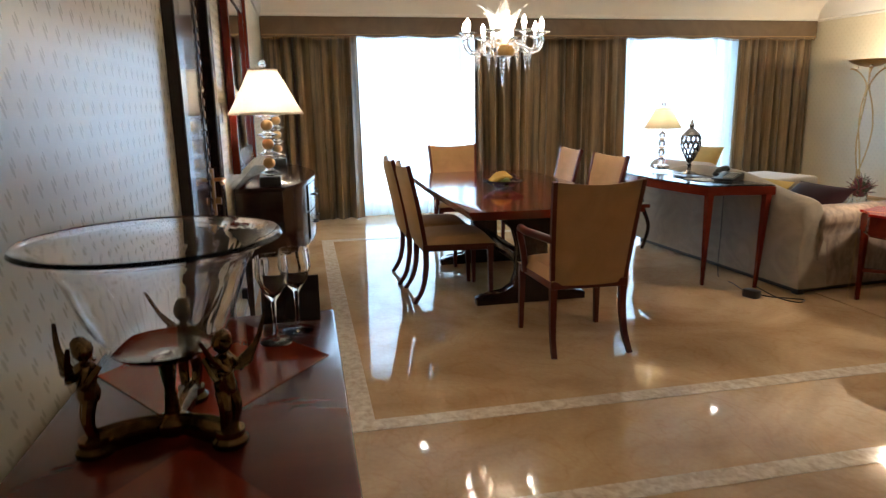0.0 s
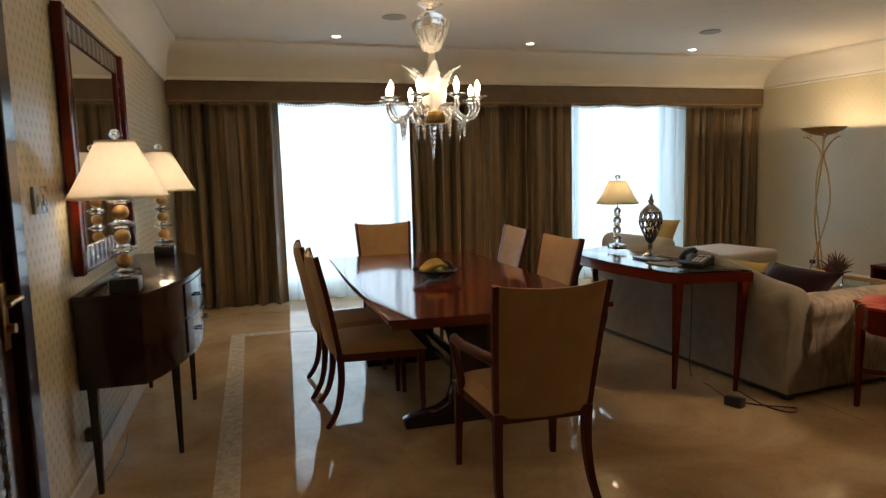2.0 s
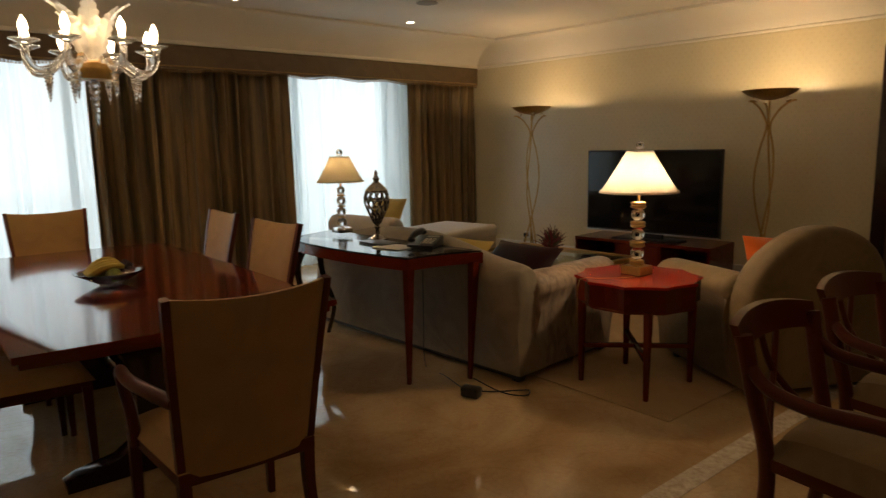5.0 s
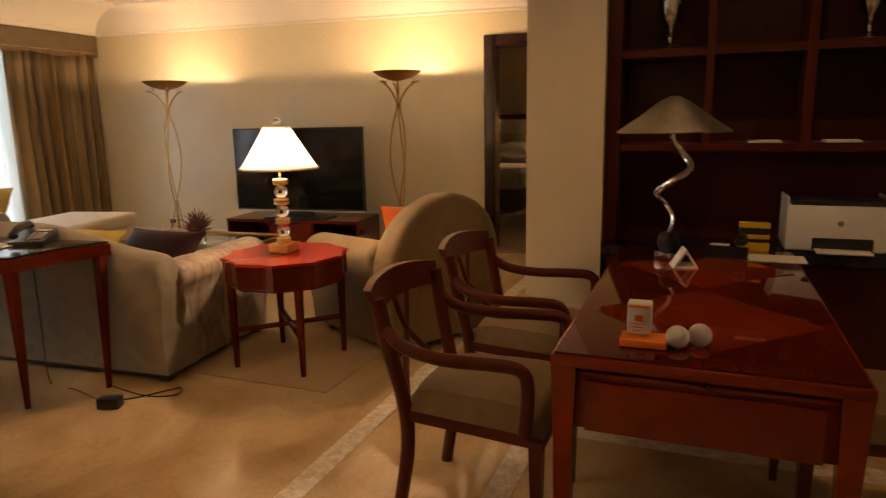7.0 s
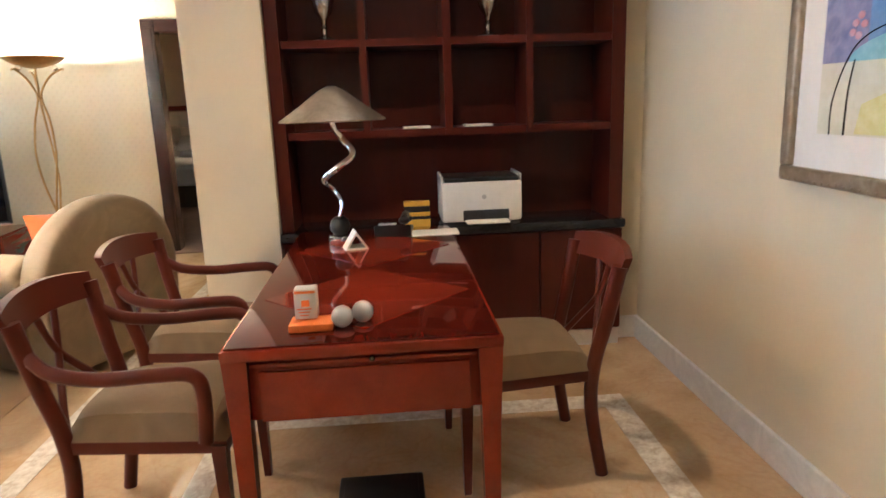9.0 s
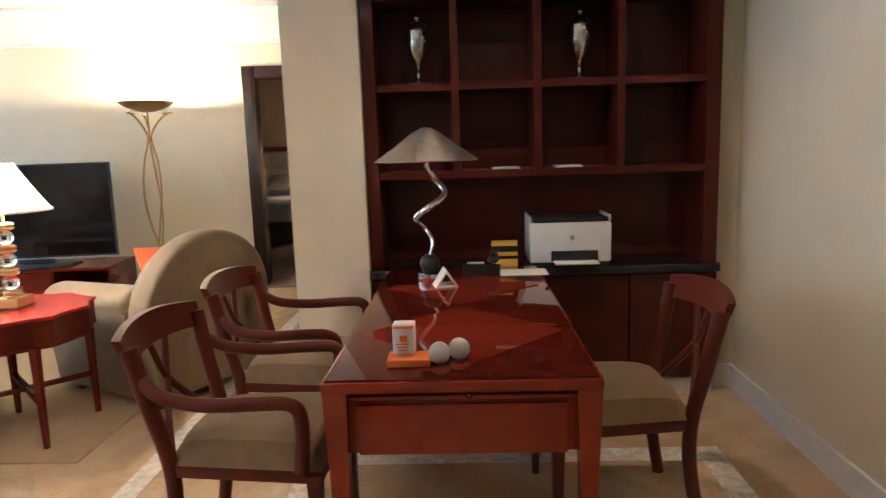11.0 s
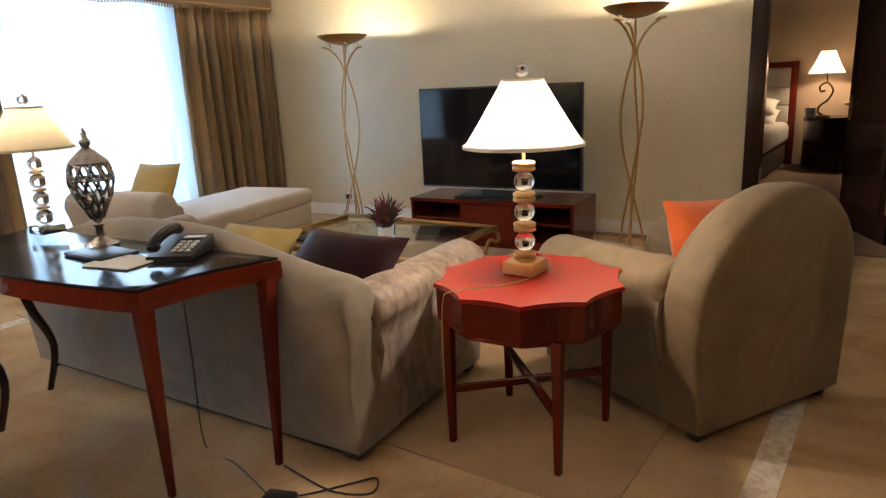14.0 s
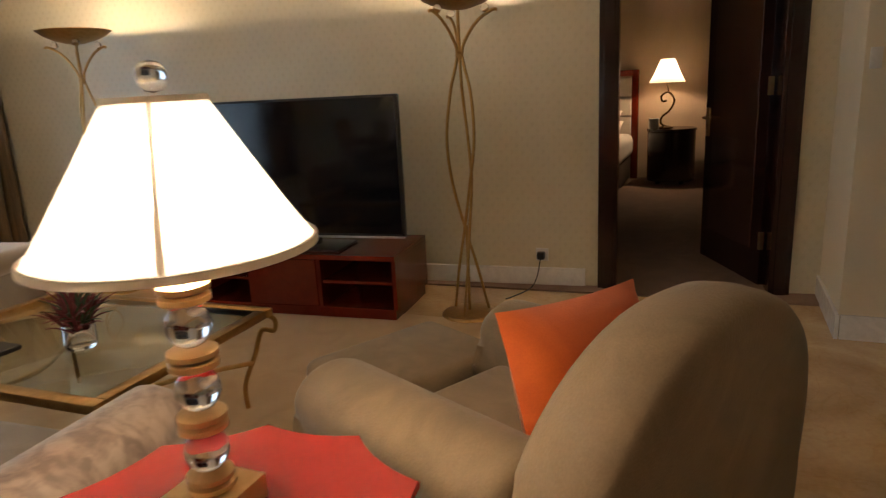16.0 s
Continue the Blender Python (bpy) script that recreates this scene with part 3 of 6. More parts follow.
def door_local(name, label):
    ob = tagged(new(name), label, kind="structure")
    ob.matrix_basis = pose(wall_x(DY0), DY0, 0, 0, 0, ang)
    return ob


DW = math.hypot(wall_x(DY0) - wall_x(DY1), DY1 - DY0)
d1 = door_local("door_2", "dark stained wooden door standing open to the bedroom")
bm = B()
for ya, yb, za, zb in ((0.0, 0.12, 0, 2.19), (DW - 0.12, DW, 0, 2.19), (0.12, DW - 0.12, 2.07, 2.19)):
    box(bm, (0.07, (ya + yb) / 2, (za + zb) / 2), (0.22, yb - ya - 0.002, zb - za - 0.002), 0.006)
    box(bm, (-0.046, (ya + yb) / 2, (za + zb) / 2), (0.012, (yb - ya) * 0.55, zb - za - 0.01 if zb > 2.18 and za == 0 else 0.06), 0.004)
for yy in (0.06, DW - 0.06):
    for i in range(4):
        box(bm, (-0.05, yy, 2.105 + i * 0.022), (0.02, 0.10, 0.012), 0.003)
done("door_frame", bm, DARKWOOD, d1, False)
leaf = Matrix.Translation((0.16, 0.13, 0.0)) @ pose(0, 0, 0, 0, 0, -70)
bm = B()
box(bm, (0, 0.42, 1.035), (0.042, 0.84, 2.05), 0.003, leaf)
done("door_leaf", bm, DARKWOOD, d1, False)
bm = B()
for sx in (-1, 1):
    box(bm, (sx * 0.022, 0.42, 1.08), (0.008, 0.60, 1.70), 0.003, leaf)
done("door_panel", bm, DOORWOOD, d1, False)
bm = B()
for sx in (-1, 1):
    box(bm, (sx * 0.026, 0.79, 1.0), (0.012, 0.045, 0.20), 0.004, leaf)
    box(bm, (sx * 0.055, 0.755, 1.03), (0.018, 0.12, 0.018), 0.006, leaf)
for zz in (0.3, 1.25, 1.8):
    box(bm, (-0.018, 0.0, zz), (0.03, 0.02, 0.11), 0.002, leaf)
done("handle", bm, GOLD, d1, False, "brass lever handle and hinges")

# entry-side door in the west wall, with studs
d0 = tagged(new("door_1"), "dark polished wooden door with rows of metal studs", kind="structure")
bm = B()
for ya, yb, za, zb in ((2.55, 2.67, 0, 2.12), (3.42, 3.53, 0, 2.12), (2.67, 3.42, 2.01, 2.12)):
    box(bm, (-0.04, (ya + yb) / 2, (za + zb) / 2), (0.16, yb - ya - 0.002, zb - za - 0.002), 0.008)
done("door_frame", bm, DARKWOOD, d0, False)
bm = B()
box(bm, (-0.02, 3.045, 1.005), (0.045, 0.75, 2.0), 0.003)
done("door_leaf", bm, DOORWOOD, d0, False)
bm = B()
for yy in (2.79, 3.26):
    box(bm, (0.0035, yy, 1.0), (0.003, 0.028, 1.96))
done("stud_band", bm, BLACK, d0, False)
bm = B()
for yy in (2.79, 3.26):
    for i in range(36):
        box(bm, (0.008, yy, 0.05 + i * 0.0545), (0.012, 0.018, 0.032), 0.004, seg=1)
done("stud", bm, SILVER, d0, False, "silver studs in vertical rows")
bm = B()
box(bm, (0.006, 3.37, 1.0), (0.008, 0.05, 0.22), 0.003)
tube(bm, [(0.01, 3.37, 1.06), (0.055, 3.37, 1.06), (0.06, 3.33, 1.06), (0.058, 3.25, 1.055)], 0.009)
tube(bm, [(0.01, 3.37, 0.96), (0.035, 3.37, 0.96)], 0.016)
done("handle", bm, GOLD, d0, True, "brass lever handle")

# ---- curtains ----


def curtain_panel(x0, x1, y, z0, z1, folds, amp, seed, mat, name, label, top_in=0.0, thick=0.006, category="curtain"):
    rnd = random.Random(seed)
    ph = [rnd.uniform(0, 6.28) for _ in range(6)]
    bm, nx, nz = B(), folds * 10, 10
    grid = []
    for j in range(nz + 1):
        v = j / nz
        row = []
        for i in range(nx + 1):
            u = i / nx
            w = u + 0.018 * math.sin(u * 19 + ph[0]) + 0.012 * math.sin(u * 43 + ph[1])
            a = amp * (0.65 + 0.35 * math.sin(u * 11 + ph[2])) * (0.75 + 0.35 * (1 - v))
            dy = a * math.sin(w * folds * 6.283 + ph[3] + 0.5 * math.sin(v * 2 + ph[4] + u * 5)) + 0.25 * a * math.sin(w * folds * 15 + ph[5])
            row.append(bm.verts.new((x0 + (x1 - x0) * u + 0.02 * (1 - v) * math.sin(u * 15 + ph[1]), y + dy, z0 + (z1 - z0) * v)))
        grid.append(row)
    for j in range(nz):
        for i in range(nx):
            bm.faces.new((grid[j][i], grid[j][i + 1], grid[j + 1][i + 1], grid[j + 1][i]))
    ob = done(name, bm, mat)
    if thick:
        s = ob.modifiers.new("thickness", "SOLIDIFY")
        s.thickness = thick
    return tagged(ob, label, category, "drapes along the window wall" if "drape" in name else "sheers")


for x0, x1, folds, sd in ((0.03, 1.12, 7, 1), (2.58, 4.62, 14, 2), (6.25, 7.36, 8, 3)):
    curtain_panel(x0, x1, 8.42, 0.01, 2.24, folds, 0.075, sd, DRAPE, "drape", "heavy bronze striped drape hanging to the floor")
curtain_panel(1.02, 2.75, 8.57, 0.004, 2.26, 11, 0.04, 4, SHEER, "sheer_curtain", "thin white sheer curtain glowing with daylight", thick=0)
curtain_panel(4.42, 6.42, 8.57, 0.004, 2.26, 12, 0.04, 5, SHEER, "sheer_curtain", "thin white sheer curtain glowing with daylight", thick=0)
pel = thing("pelmet", "bronze silk pelmet with a fringed scalloped hem", "pelmet", 0, 8.3, 0)
bm = B()
pts = [(0.012, 2.42)] + [(7.38, 2.42)]
n = 90
low = [(0.012 + 7.368 * (1 - i / n), 2.195 + 0.012 * math.sin(i * 0.75) + 0.006 * math.sin(i * 2.1)) for i in range(n + 1)]
prism(bm, pts + low, 0.0, 0.035, "y", 0.004)
box(bm, (3.7, 0.17, 2.405), (7.36, 0.30, 0.02))
done("valance", bm, PELMETCLOTH, pel)
bm = B()
for i in range(260):
    x = 0.03 + i * 0.0283
    zt = 2.195 + 0.012 * math.sin((7.38 - x) / 7.368 * n * 0.75)
    lathe(bm, [(0.003, 0.0), (0.010, -0.012), (0.007, -0.022), (0.011, -0.038), (0.0, -0.042)], 5, (x, 0.012, zt + 0.012))
tube(bm, [(0.02, -0.004, 2.215), (7.37, -0.004, 2.215)], 0.008, 6, smooth_path=False)
tagged(done("fringe", bm, FRINGE, pel), "gold bead fringe", kind="stuff")

# ---- lamps ----


def stacked_lamp(name, x, y, z, label, base_mat_, parts, shade_r, shade_t, z_sh0, z_sh1, watts, shade_mat, group=""):
    """parts: (kind, radius, height) from the base up."""
    t = thing(name, label, "table lamp", x, y, z, 0, group)
    bw, bh = parts[0][1], parts[0][2]
    bm = B()
    box(bm, (0, 0, bh / 2), (bw, bw, bh), 0.004)
    done("base", bm, base_mat_, t)
    zz, solid, clear = bh, B(), B()
    for kind, r, h in parts[1:]:
        if kind == "ring":
            lathe(solid, [(0, 0), (r * 0.8, 0), (r, h * 0.25), (r, h * 0.75), (r * 0.8, h), (0, h)], 20, (0, 0, zz))
        elif kind == "gball":
            ball(solid, (0, 0, zz + h / 2), r, 18, h / 2 / r)
        elif kind == "cdisc":
            lathe(clear, [(0, 0), (r * 0.35, 0), (r * 0.5, h * 0.2), (r, h * 0.45), (r, h * 0.55), (r * 0.5, h * 0.8), (r * 0.35, h), (0, h)], 16, (0, 0, zz))
        elif kind == "cball":
            ball(clear, (0, 0, zz + h / 2), r, 18, h / 2 / r)
        zz += h
    tube(solid, [(0, 0, zz - 0.002), (0, 0, z_sh1 + 0.005)], 0.007, 8, smooth_path=False)
    done("stem", solid, GILTWOOD, t)
    done("crystal", clear, CRYSTAL, t)
    bm = B()
    k = [(shade_r + (shade_t - shade_r) * (i / 8) ** 0.93, z_sh0 + (z_sh1 - z_sh0) * i / 8) for i in range(9)]
    lathe(bm, k, 40)
    sh = done("shade", bm, shade_mat, t)
    bm = B()
    lathe(bm, [(shade_r - 0.002, z_sh0 - 0.004), (shade_r + 0.003, z_sh0 - 0.004), (shade_r + 0.002, z_sh0 + 0.008), (shade_r - 0.003, z_sh0 + 0.008), (shade_r - 0.002, z_sh0 - 0.004)], 40)
    lathe(bm, [(shade_t - 0.002, z_sh1 - 0.006), (shade_t + 0.003, z_sh1 - 0.006), (shade_t + 0.002, z_sh1 + 0.004), (shade_t - 0.003, z_sh1 + 0.004), (shade_t - 0.002, z_sh1 - 0.006)], 40)
    for a in range(3):
        tube(bm, [(0, 0, z_sh1 - 0.01), (shade_t * math.cos(a * 2.094), shade_t * math.sin(a * 2.094), z_sh1 - 0.004)], 0.002, 5)
    done("shade_rim", bm, shade_mat, t)
    bm = B()
    strip = [[(bm.verts.new(((r + 0.0015) * math.cos(a), (r + 0.0015) * math.sin(a), q))) for r, q in k] for a in (3.80, 3.80 + 0.009 / shade_r)]
    for i in range(8):
        bm.faces.new((strip[0][i], strip[1][i], strip[1][i + 1], strip[0][i + 1]))
    done("shade_seam", bm, shade_mat, t)
    bm = B()
    ball(bm, (0, 0, z_sh1 + 0.032), 0.024, 12)
    done("finial", bm, CRYSTAL, t)
    bm = B()
    zb = z_sh0 + (z_sh1 - z_sh0) * 0.45
    ball(bm, (0.0, 0, zb), 0.024, 10, 1.3)
    bulb = done("bulb", bm, BULB, t)
    lamp_point("lamp_glow", x, y, z + zb + (-0.062 if watts > 5 else 0.035), watts, 0.03, (1.0, 0.75, 0.48))
    return t


SB = [("b", 0.125, 0.06)] + [("cdisc", 0.062, 0.045), ("gball", 0.036, 0.066)] * 3 + [("cdisc", 0.062, 0.04), ("cball", 0.024, 0.04)]
for yy in (4.23, 5.68):
    stacked_lamp("table_lamp", 0.22, yy, 0.925, "lit table lamp of crystal discs and gold balls", BLACK, SB, 0.215, 0.082, 0.425, 0.675, 9, SHADE, "lamps on the sideboard")
OC = [("b", 0.128, 0.048), ("ring", 0.042, 0.016), ("ring", 0.040, 0.016), ("cball", 0.038, 0.076), ("ring", 0.042, 0.018), ("ring", 0.042, 0.018), ("cball", 0.038, 0.076), ("ring", 0.042, 0.018), ("ring", 0.042, 0.018), ("cball", 0.038, 0.076), ("ring", 0.042, 0.018), ("ring", 0.042, 0.018)]
stacked_lamp("table_lamp", 4.40, 3.69, 0.640, "lit table lamp of crystal balls and gilded rings", GILTWOOD, OC, 0.217, 0.074, 0.472, 0.70, 23, SHADE)
L3 = [("b", 0.11, 0.035), ("cball", 0.036, 0.07), ("ring", 0.03, 0.012), ("cball", 0.034, 0.066), ("ring", 0.03, 0.012), ("cball", 0.034, 0.066), ("ring", 0.03, 0.012), ("cball", 0.03, 0.06)]
stacked_lamp("table_lamp", 3.60, 5.63, 0.785, "lit table lamp with yellow shade and crystal stem", CHROME, L3, 0.165, 0.07, 0.365, 0.54, 2.2, YELSHADE)


def torchiere(x, y, rz, watts):
    t = thing("floor_lamp", "tall gold uplighter floor lamp with three crossing stems", "floor lamp", x, y, 0, rz, "uplighters beside the television")
    bm = B()
    lathe(bm, [(0, 0), (0.165, 0), (0.168, 0.012), (0.155, 0.024), (0.05, 0.032), (0, 0.034)], 32)
    done("base", bm, GOLD, t)
    bm = B()
    for i in range(3):
        a = i * 2.094

        def at(r, z, tw):
            return (r * math.cos(a + tw), r * math.sin(a + tw), z)
        tube(bm, [at(0.12, 0.03, 0), at(0.065, 0.28, 0.2), at(0.018, 0.52, 1.57), at(0.07, 0.80, 2.8), at(0.092, 1.05, 3.1), at(0.065, 1.30, 3.3), at(0.016, 1.50, 3.5), at(0.05, 1.60, 3.6), at(0.115, 1.68, 3.65), at(0.19, 1.725, 3.7), at(0.215, 1.722, 3.7)], 0.0085, 8)
    tube(bm, [(0, 0, 0.03), (0, 0, 0.55)], 0.009, 8), tube(bm, [(0, 0, 1.48), (0, 0, 1.76)], 0.009, 8)
    ball(bm, (0, 0, 1.5), 0.024, 10)
    done("stem", bm, GOLD, t)
    bm = B()
    for i in range(3):
        ball(bm, (0.15 * math.cos(i * 2.094 + 3.67), 0.15 * math.sin(i * 2.094 + 3.67), 1.738), 0.024, 10)
    done("ornament", bm, CRYSTAL, t)
    bm = B()
    prof = [(0.0, 1.735), (0.06, 1.742), (0.13, 1.762), (0.19, 1.79), (0.225, 1.818), (0.232, 1.822), (0.228, 1.826), (0.215, 1.818), (0.18, 1.797), (0.12, 1.772), (0.05, 1.753), (0.0, 1.75)]
    lathe(bm, prof, 36)
    done("bowl", bm, GOLD, t)
    lamp_point("uplight_glow", x, y, 1.812, watts, 0.025, (1.0, 0.74, 0.44))


torchiere(6.98, 6.93, 20, 29)
torchiere(7.14, 4.24, 65, 51)

# ---- chandelier ----
ch = thing("chandelier", "clear glass chandelier with lit candle bulbs and leaves", "chandelier", 1.965, 5.2, 0)
bm, met, bulbs = B(), B(), B()
lathe(bm, [(0.02, 1.80), (0.02, 2.0), (0.028, 2.1), (0.02, 2.2), (0.035, 2.22), (0.06, 2.24), (0.075, 2.3), (0.105, 2.35), (0.115, 2.39), (0.085, 2.43), (0.03, 2.455), (0.03, 2.47), (0.085, 2.505), (0.08, 2.51), (0.0, 2.475)], 24)
for i in range(14):
    a = i * 2 * math.pi / 14
    tube(bm, [(0.05 * math.cos(a), 0.05 * math.sin(a), 2.22), (0.095 * math.cos(a), 0.095 * math.sin(a), 2.30), (0.125 * math.cos(a), 0.125 * math.sin(a), 2.40)], (0.016, 0.010), 6, 0.5)
lathe(met, [(0, 1.745), (0.085, 1.745), (0.095, 1.78), (0.09, 1.82), (0.05, 1.835), (0, 1.835)], 24)


def pendant(bm, x, y, z, h, r):
    k = []
    for i in range(7):
        s = 1 - i / 7.5
        k += [(r * s * 0.62, -h * i / 7), (r * s, -h * (i + 0.5) / 7)]
    lathe(bm, [(0.002, 0.02)] + k + [(0, -h)], 8, (x, y, z))


pendant(bm, 0, 0, 1.735, 0.22, 0.035)
for i in range(8):
    a = i * math.pi / 4 + 0.25
    c, s = math.cos(a), math.sin(a)
    tube(bm, [(0.07 * c, 0.07 * s, 1.80), (0.13 * c, 0.13 * s, 1.845), (0.19 * c, 0.19 * s, 1.79), (0.26 * c, 0.26 * s, 1.775), (0.30 * c, 0.30 * s, 1.83), (0.30 * c, 0.30 * s, 1.885)], 0.017, 10)
    lathe(bm, [(0.01, 1.88), (0.035, 1.893), (0.065, 1.905), (0.062, 1.911), (0.03, 1.90), (0.012, 1.90)], 16, (0.30 * c, 0.30 * s, 0))
    lathe(bulbs, [(0.0, 1.905), (0.011, 1.907), (0.013, 1.935), (0.020, 1.96), (0.016, 1.985), (0.0, 2.015)], 10, (0.30 * c, 0.30 * s, 0))
    pendant(bm, 0.21 * c, 0.21 * s, 1.765, 0.13, 0.024)
leaves = B()
for i in range(8):
    a = i * math.pi / 4 + 0.62
    c, s = math.cos(a), math.sin(a)
    high = 0.04 * (i % 2)
    p = spline([(0.04 * c, 0.04 * s, 1.83), (0.075 * c, 0.075 * s, 1.93 + high * 0.5), (0.12 * c, 0.12 * s, 2.02 + high), (0.19 * c, 0.19 * s, 2.075 + high)], 6)
    sections = []
    for k, q in enumerate(p):
        f = k / (len(p) - 1)
        w = 0.006 + 0.056 * math.sin(math.pi * min(1, f ** 0.8)) * (1.0 if k % 2 else 0.72) * (1 - 0.25 * f)
        t1, n1 = Vector((-s, c, 0)), Vector((c, s, 0.4)) * 0.006
        sections.append([q - t1 * w + Vector((0, 0, 0.010)), q - n1, q + t1 * w + Vector((0, 0, 0.010)), q + n1])
    rings = [[leaves.verts.new(v) for v in sec] for sec in sections]
    for ra, rb in zip(rings, rings[1:]):
        for k in range(4):
            leaves.faces.new((ra[k], ra[(k + 1) % 4], rb[(k + 1) % 4], rb[k]))
done("leaf_spray", leaves, FROST, ch, False, "frosted glass leaves").visible_shadow = False
done("glass_body", bm, BLOWN, ch).visible_shadow = False
done("candle_bulb", bulbs, CANDLE, ch, True, "lit candle bulbs")
for i in range(7):
    tube(met, [(0, 0.008 * (i % 2), 2.515 + i * 0.029), (0.008 * ((i + 1) % 2), 0, 2.54 + i * 0.029)], 0.005, 6)
lathe(met, [(0, 2.71), (0.05, 2.715), (0.055, 2.735), (0.05, 2.748), (0, 2.748)], 20)
done("hub_and_chain", met, GOLD, ch)
lamp_point("chandelier_glow", 1.965, 5.2, 1.98, 31, 0.10)

# ---- recessed ceiling lights ----
for k, (dx, dy) in enumerate(DOWNLIGHTS):
    # fittings for the two added fill spots too, though none are known there
    t = thing("downlight", "small recessed ceiling downlight, lit", "downlight", dx, dy, H, 0, "recessed downlights")
    bm = B()
    lathe(bm, [(0.055, -0.001), (0.058, -0.006), (0.045, -0.010), (0.04, -0.003), (0.055, -0.001)], 24)
    done("ring", bm, WHITE, t)
    bm = B()
    lathe(bm, [(0.0, -0.003), (0.038, -0.003), (0.036, -0.006), (0, -0.006)], 20)
    done("lens", bm, DISC, t)
for vx, vy in ((5.24, 6.66), (2.04, 6.62)):
    bm = B()
    lathe(bm, [(0, 2.748), (0.10, 2.748), (0.105, 2.742), (0.09, 2.738), (0, 2.740)], 24, (vx, vy, 0))
    tagged(done("ceiling_speaker", bm, noise_mat("grey_grille", (0.30, 0.29, 0.27), (0.40, 0.39, 0.36), 60, 0.8, fine=300)), "round grey speaker grille in the ceiling", "speaker", "ceiling speakers")
bm = B()
lathe(bm, [(0, 2.748), (0.045, 2.748), (0.045, 2.725), (0.02, 2.715), (0.02, 2.69), (0, 2.69)], 16, (3.78, 5.2, 0))
tagged(done("smoke_detector", bm, WHITE), "small round ceiling smoke detector", "detector")

# ---- dining table and chairs ----
tb = thing("dining_table", "long polished mahogany dining table on two trestles", "table", 1.955, 5.1, 0)
bm = B()
poly = [(-0.585, -1.2)] + [(-0.585 + 1.17 * i / 8, -1.2 - 0.03 * math.sin(math.pi * i / 8)) for i in range(1, 8)] + [(0.585, -1.2), (0.60, 0), (0.585, 1.2)] + [(0.585 - 1.17 * i / 8, 1.2 + 0.03 * math.sin(math.pi * i / 8)) for i in range(1, 8)] + [(-0.585, 1.2), (-0.60, 0)]
prism(bm, poly, 0.727, 0.755, "z", 0.005)
prism(bm, [(x * 0.965, y * 0.98) for x, y in poly], 0.70, 0.727, "z", 0.004)
done("top", bm, TABLEWOOD, tb)
bm = B()
for yy in (-0.63, 0.63):
    half = [(0.40, 0.0), (0.405, 0.045), (0.36, 0.068), (0.20, 0.085), (0.135, 0.13), (0.105, 0.22), (0.10, 0.42), (0.13, 0.53), (0.22, 0.61), (0.38, 0.655), (0.44, 0.69)]
    prism(bm, half + [(-x, z) for x, z in half[::-1]], yy - 0.045, yy + 0.045, "y", 0.008)
    box(bm, (0, yy, 0.695), (1.0, 0.08, 0.02), 0.004)
box(bm, (0, 0, 0.26), (0.07, 1.17, 0.09), 0.01)
done("trestle", bm, DARKWOOD, tb)


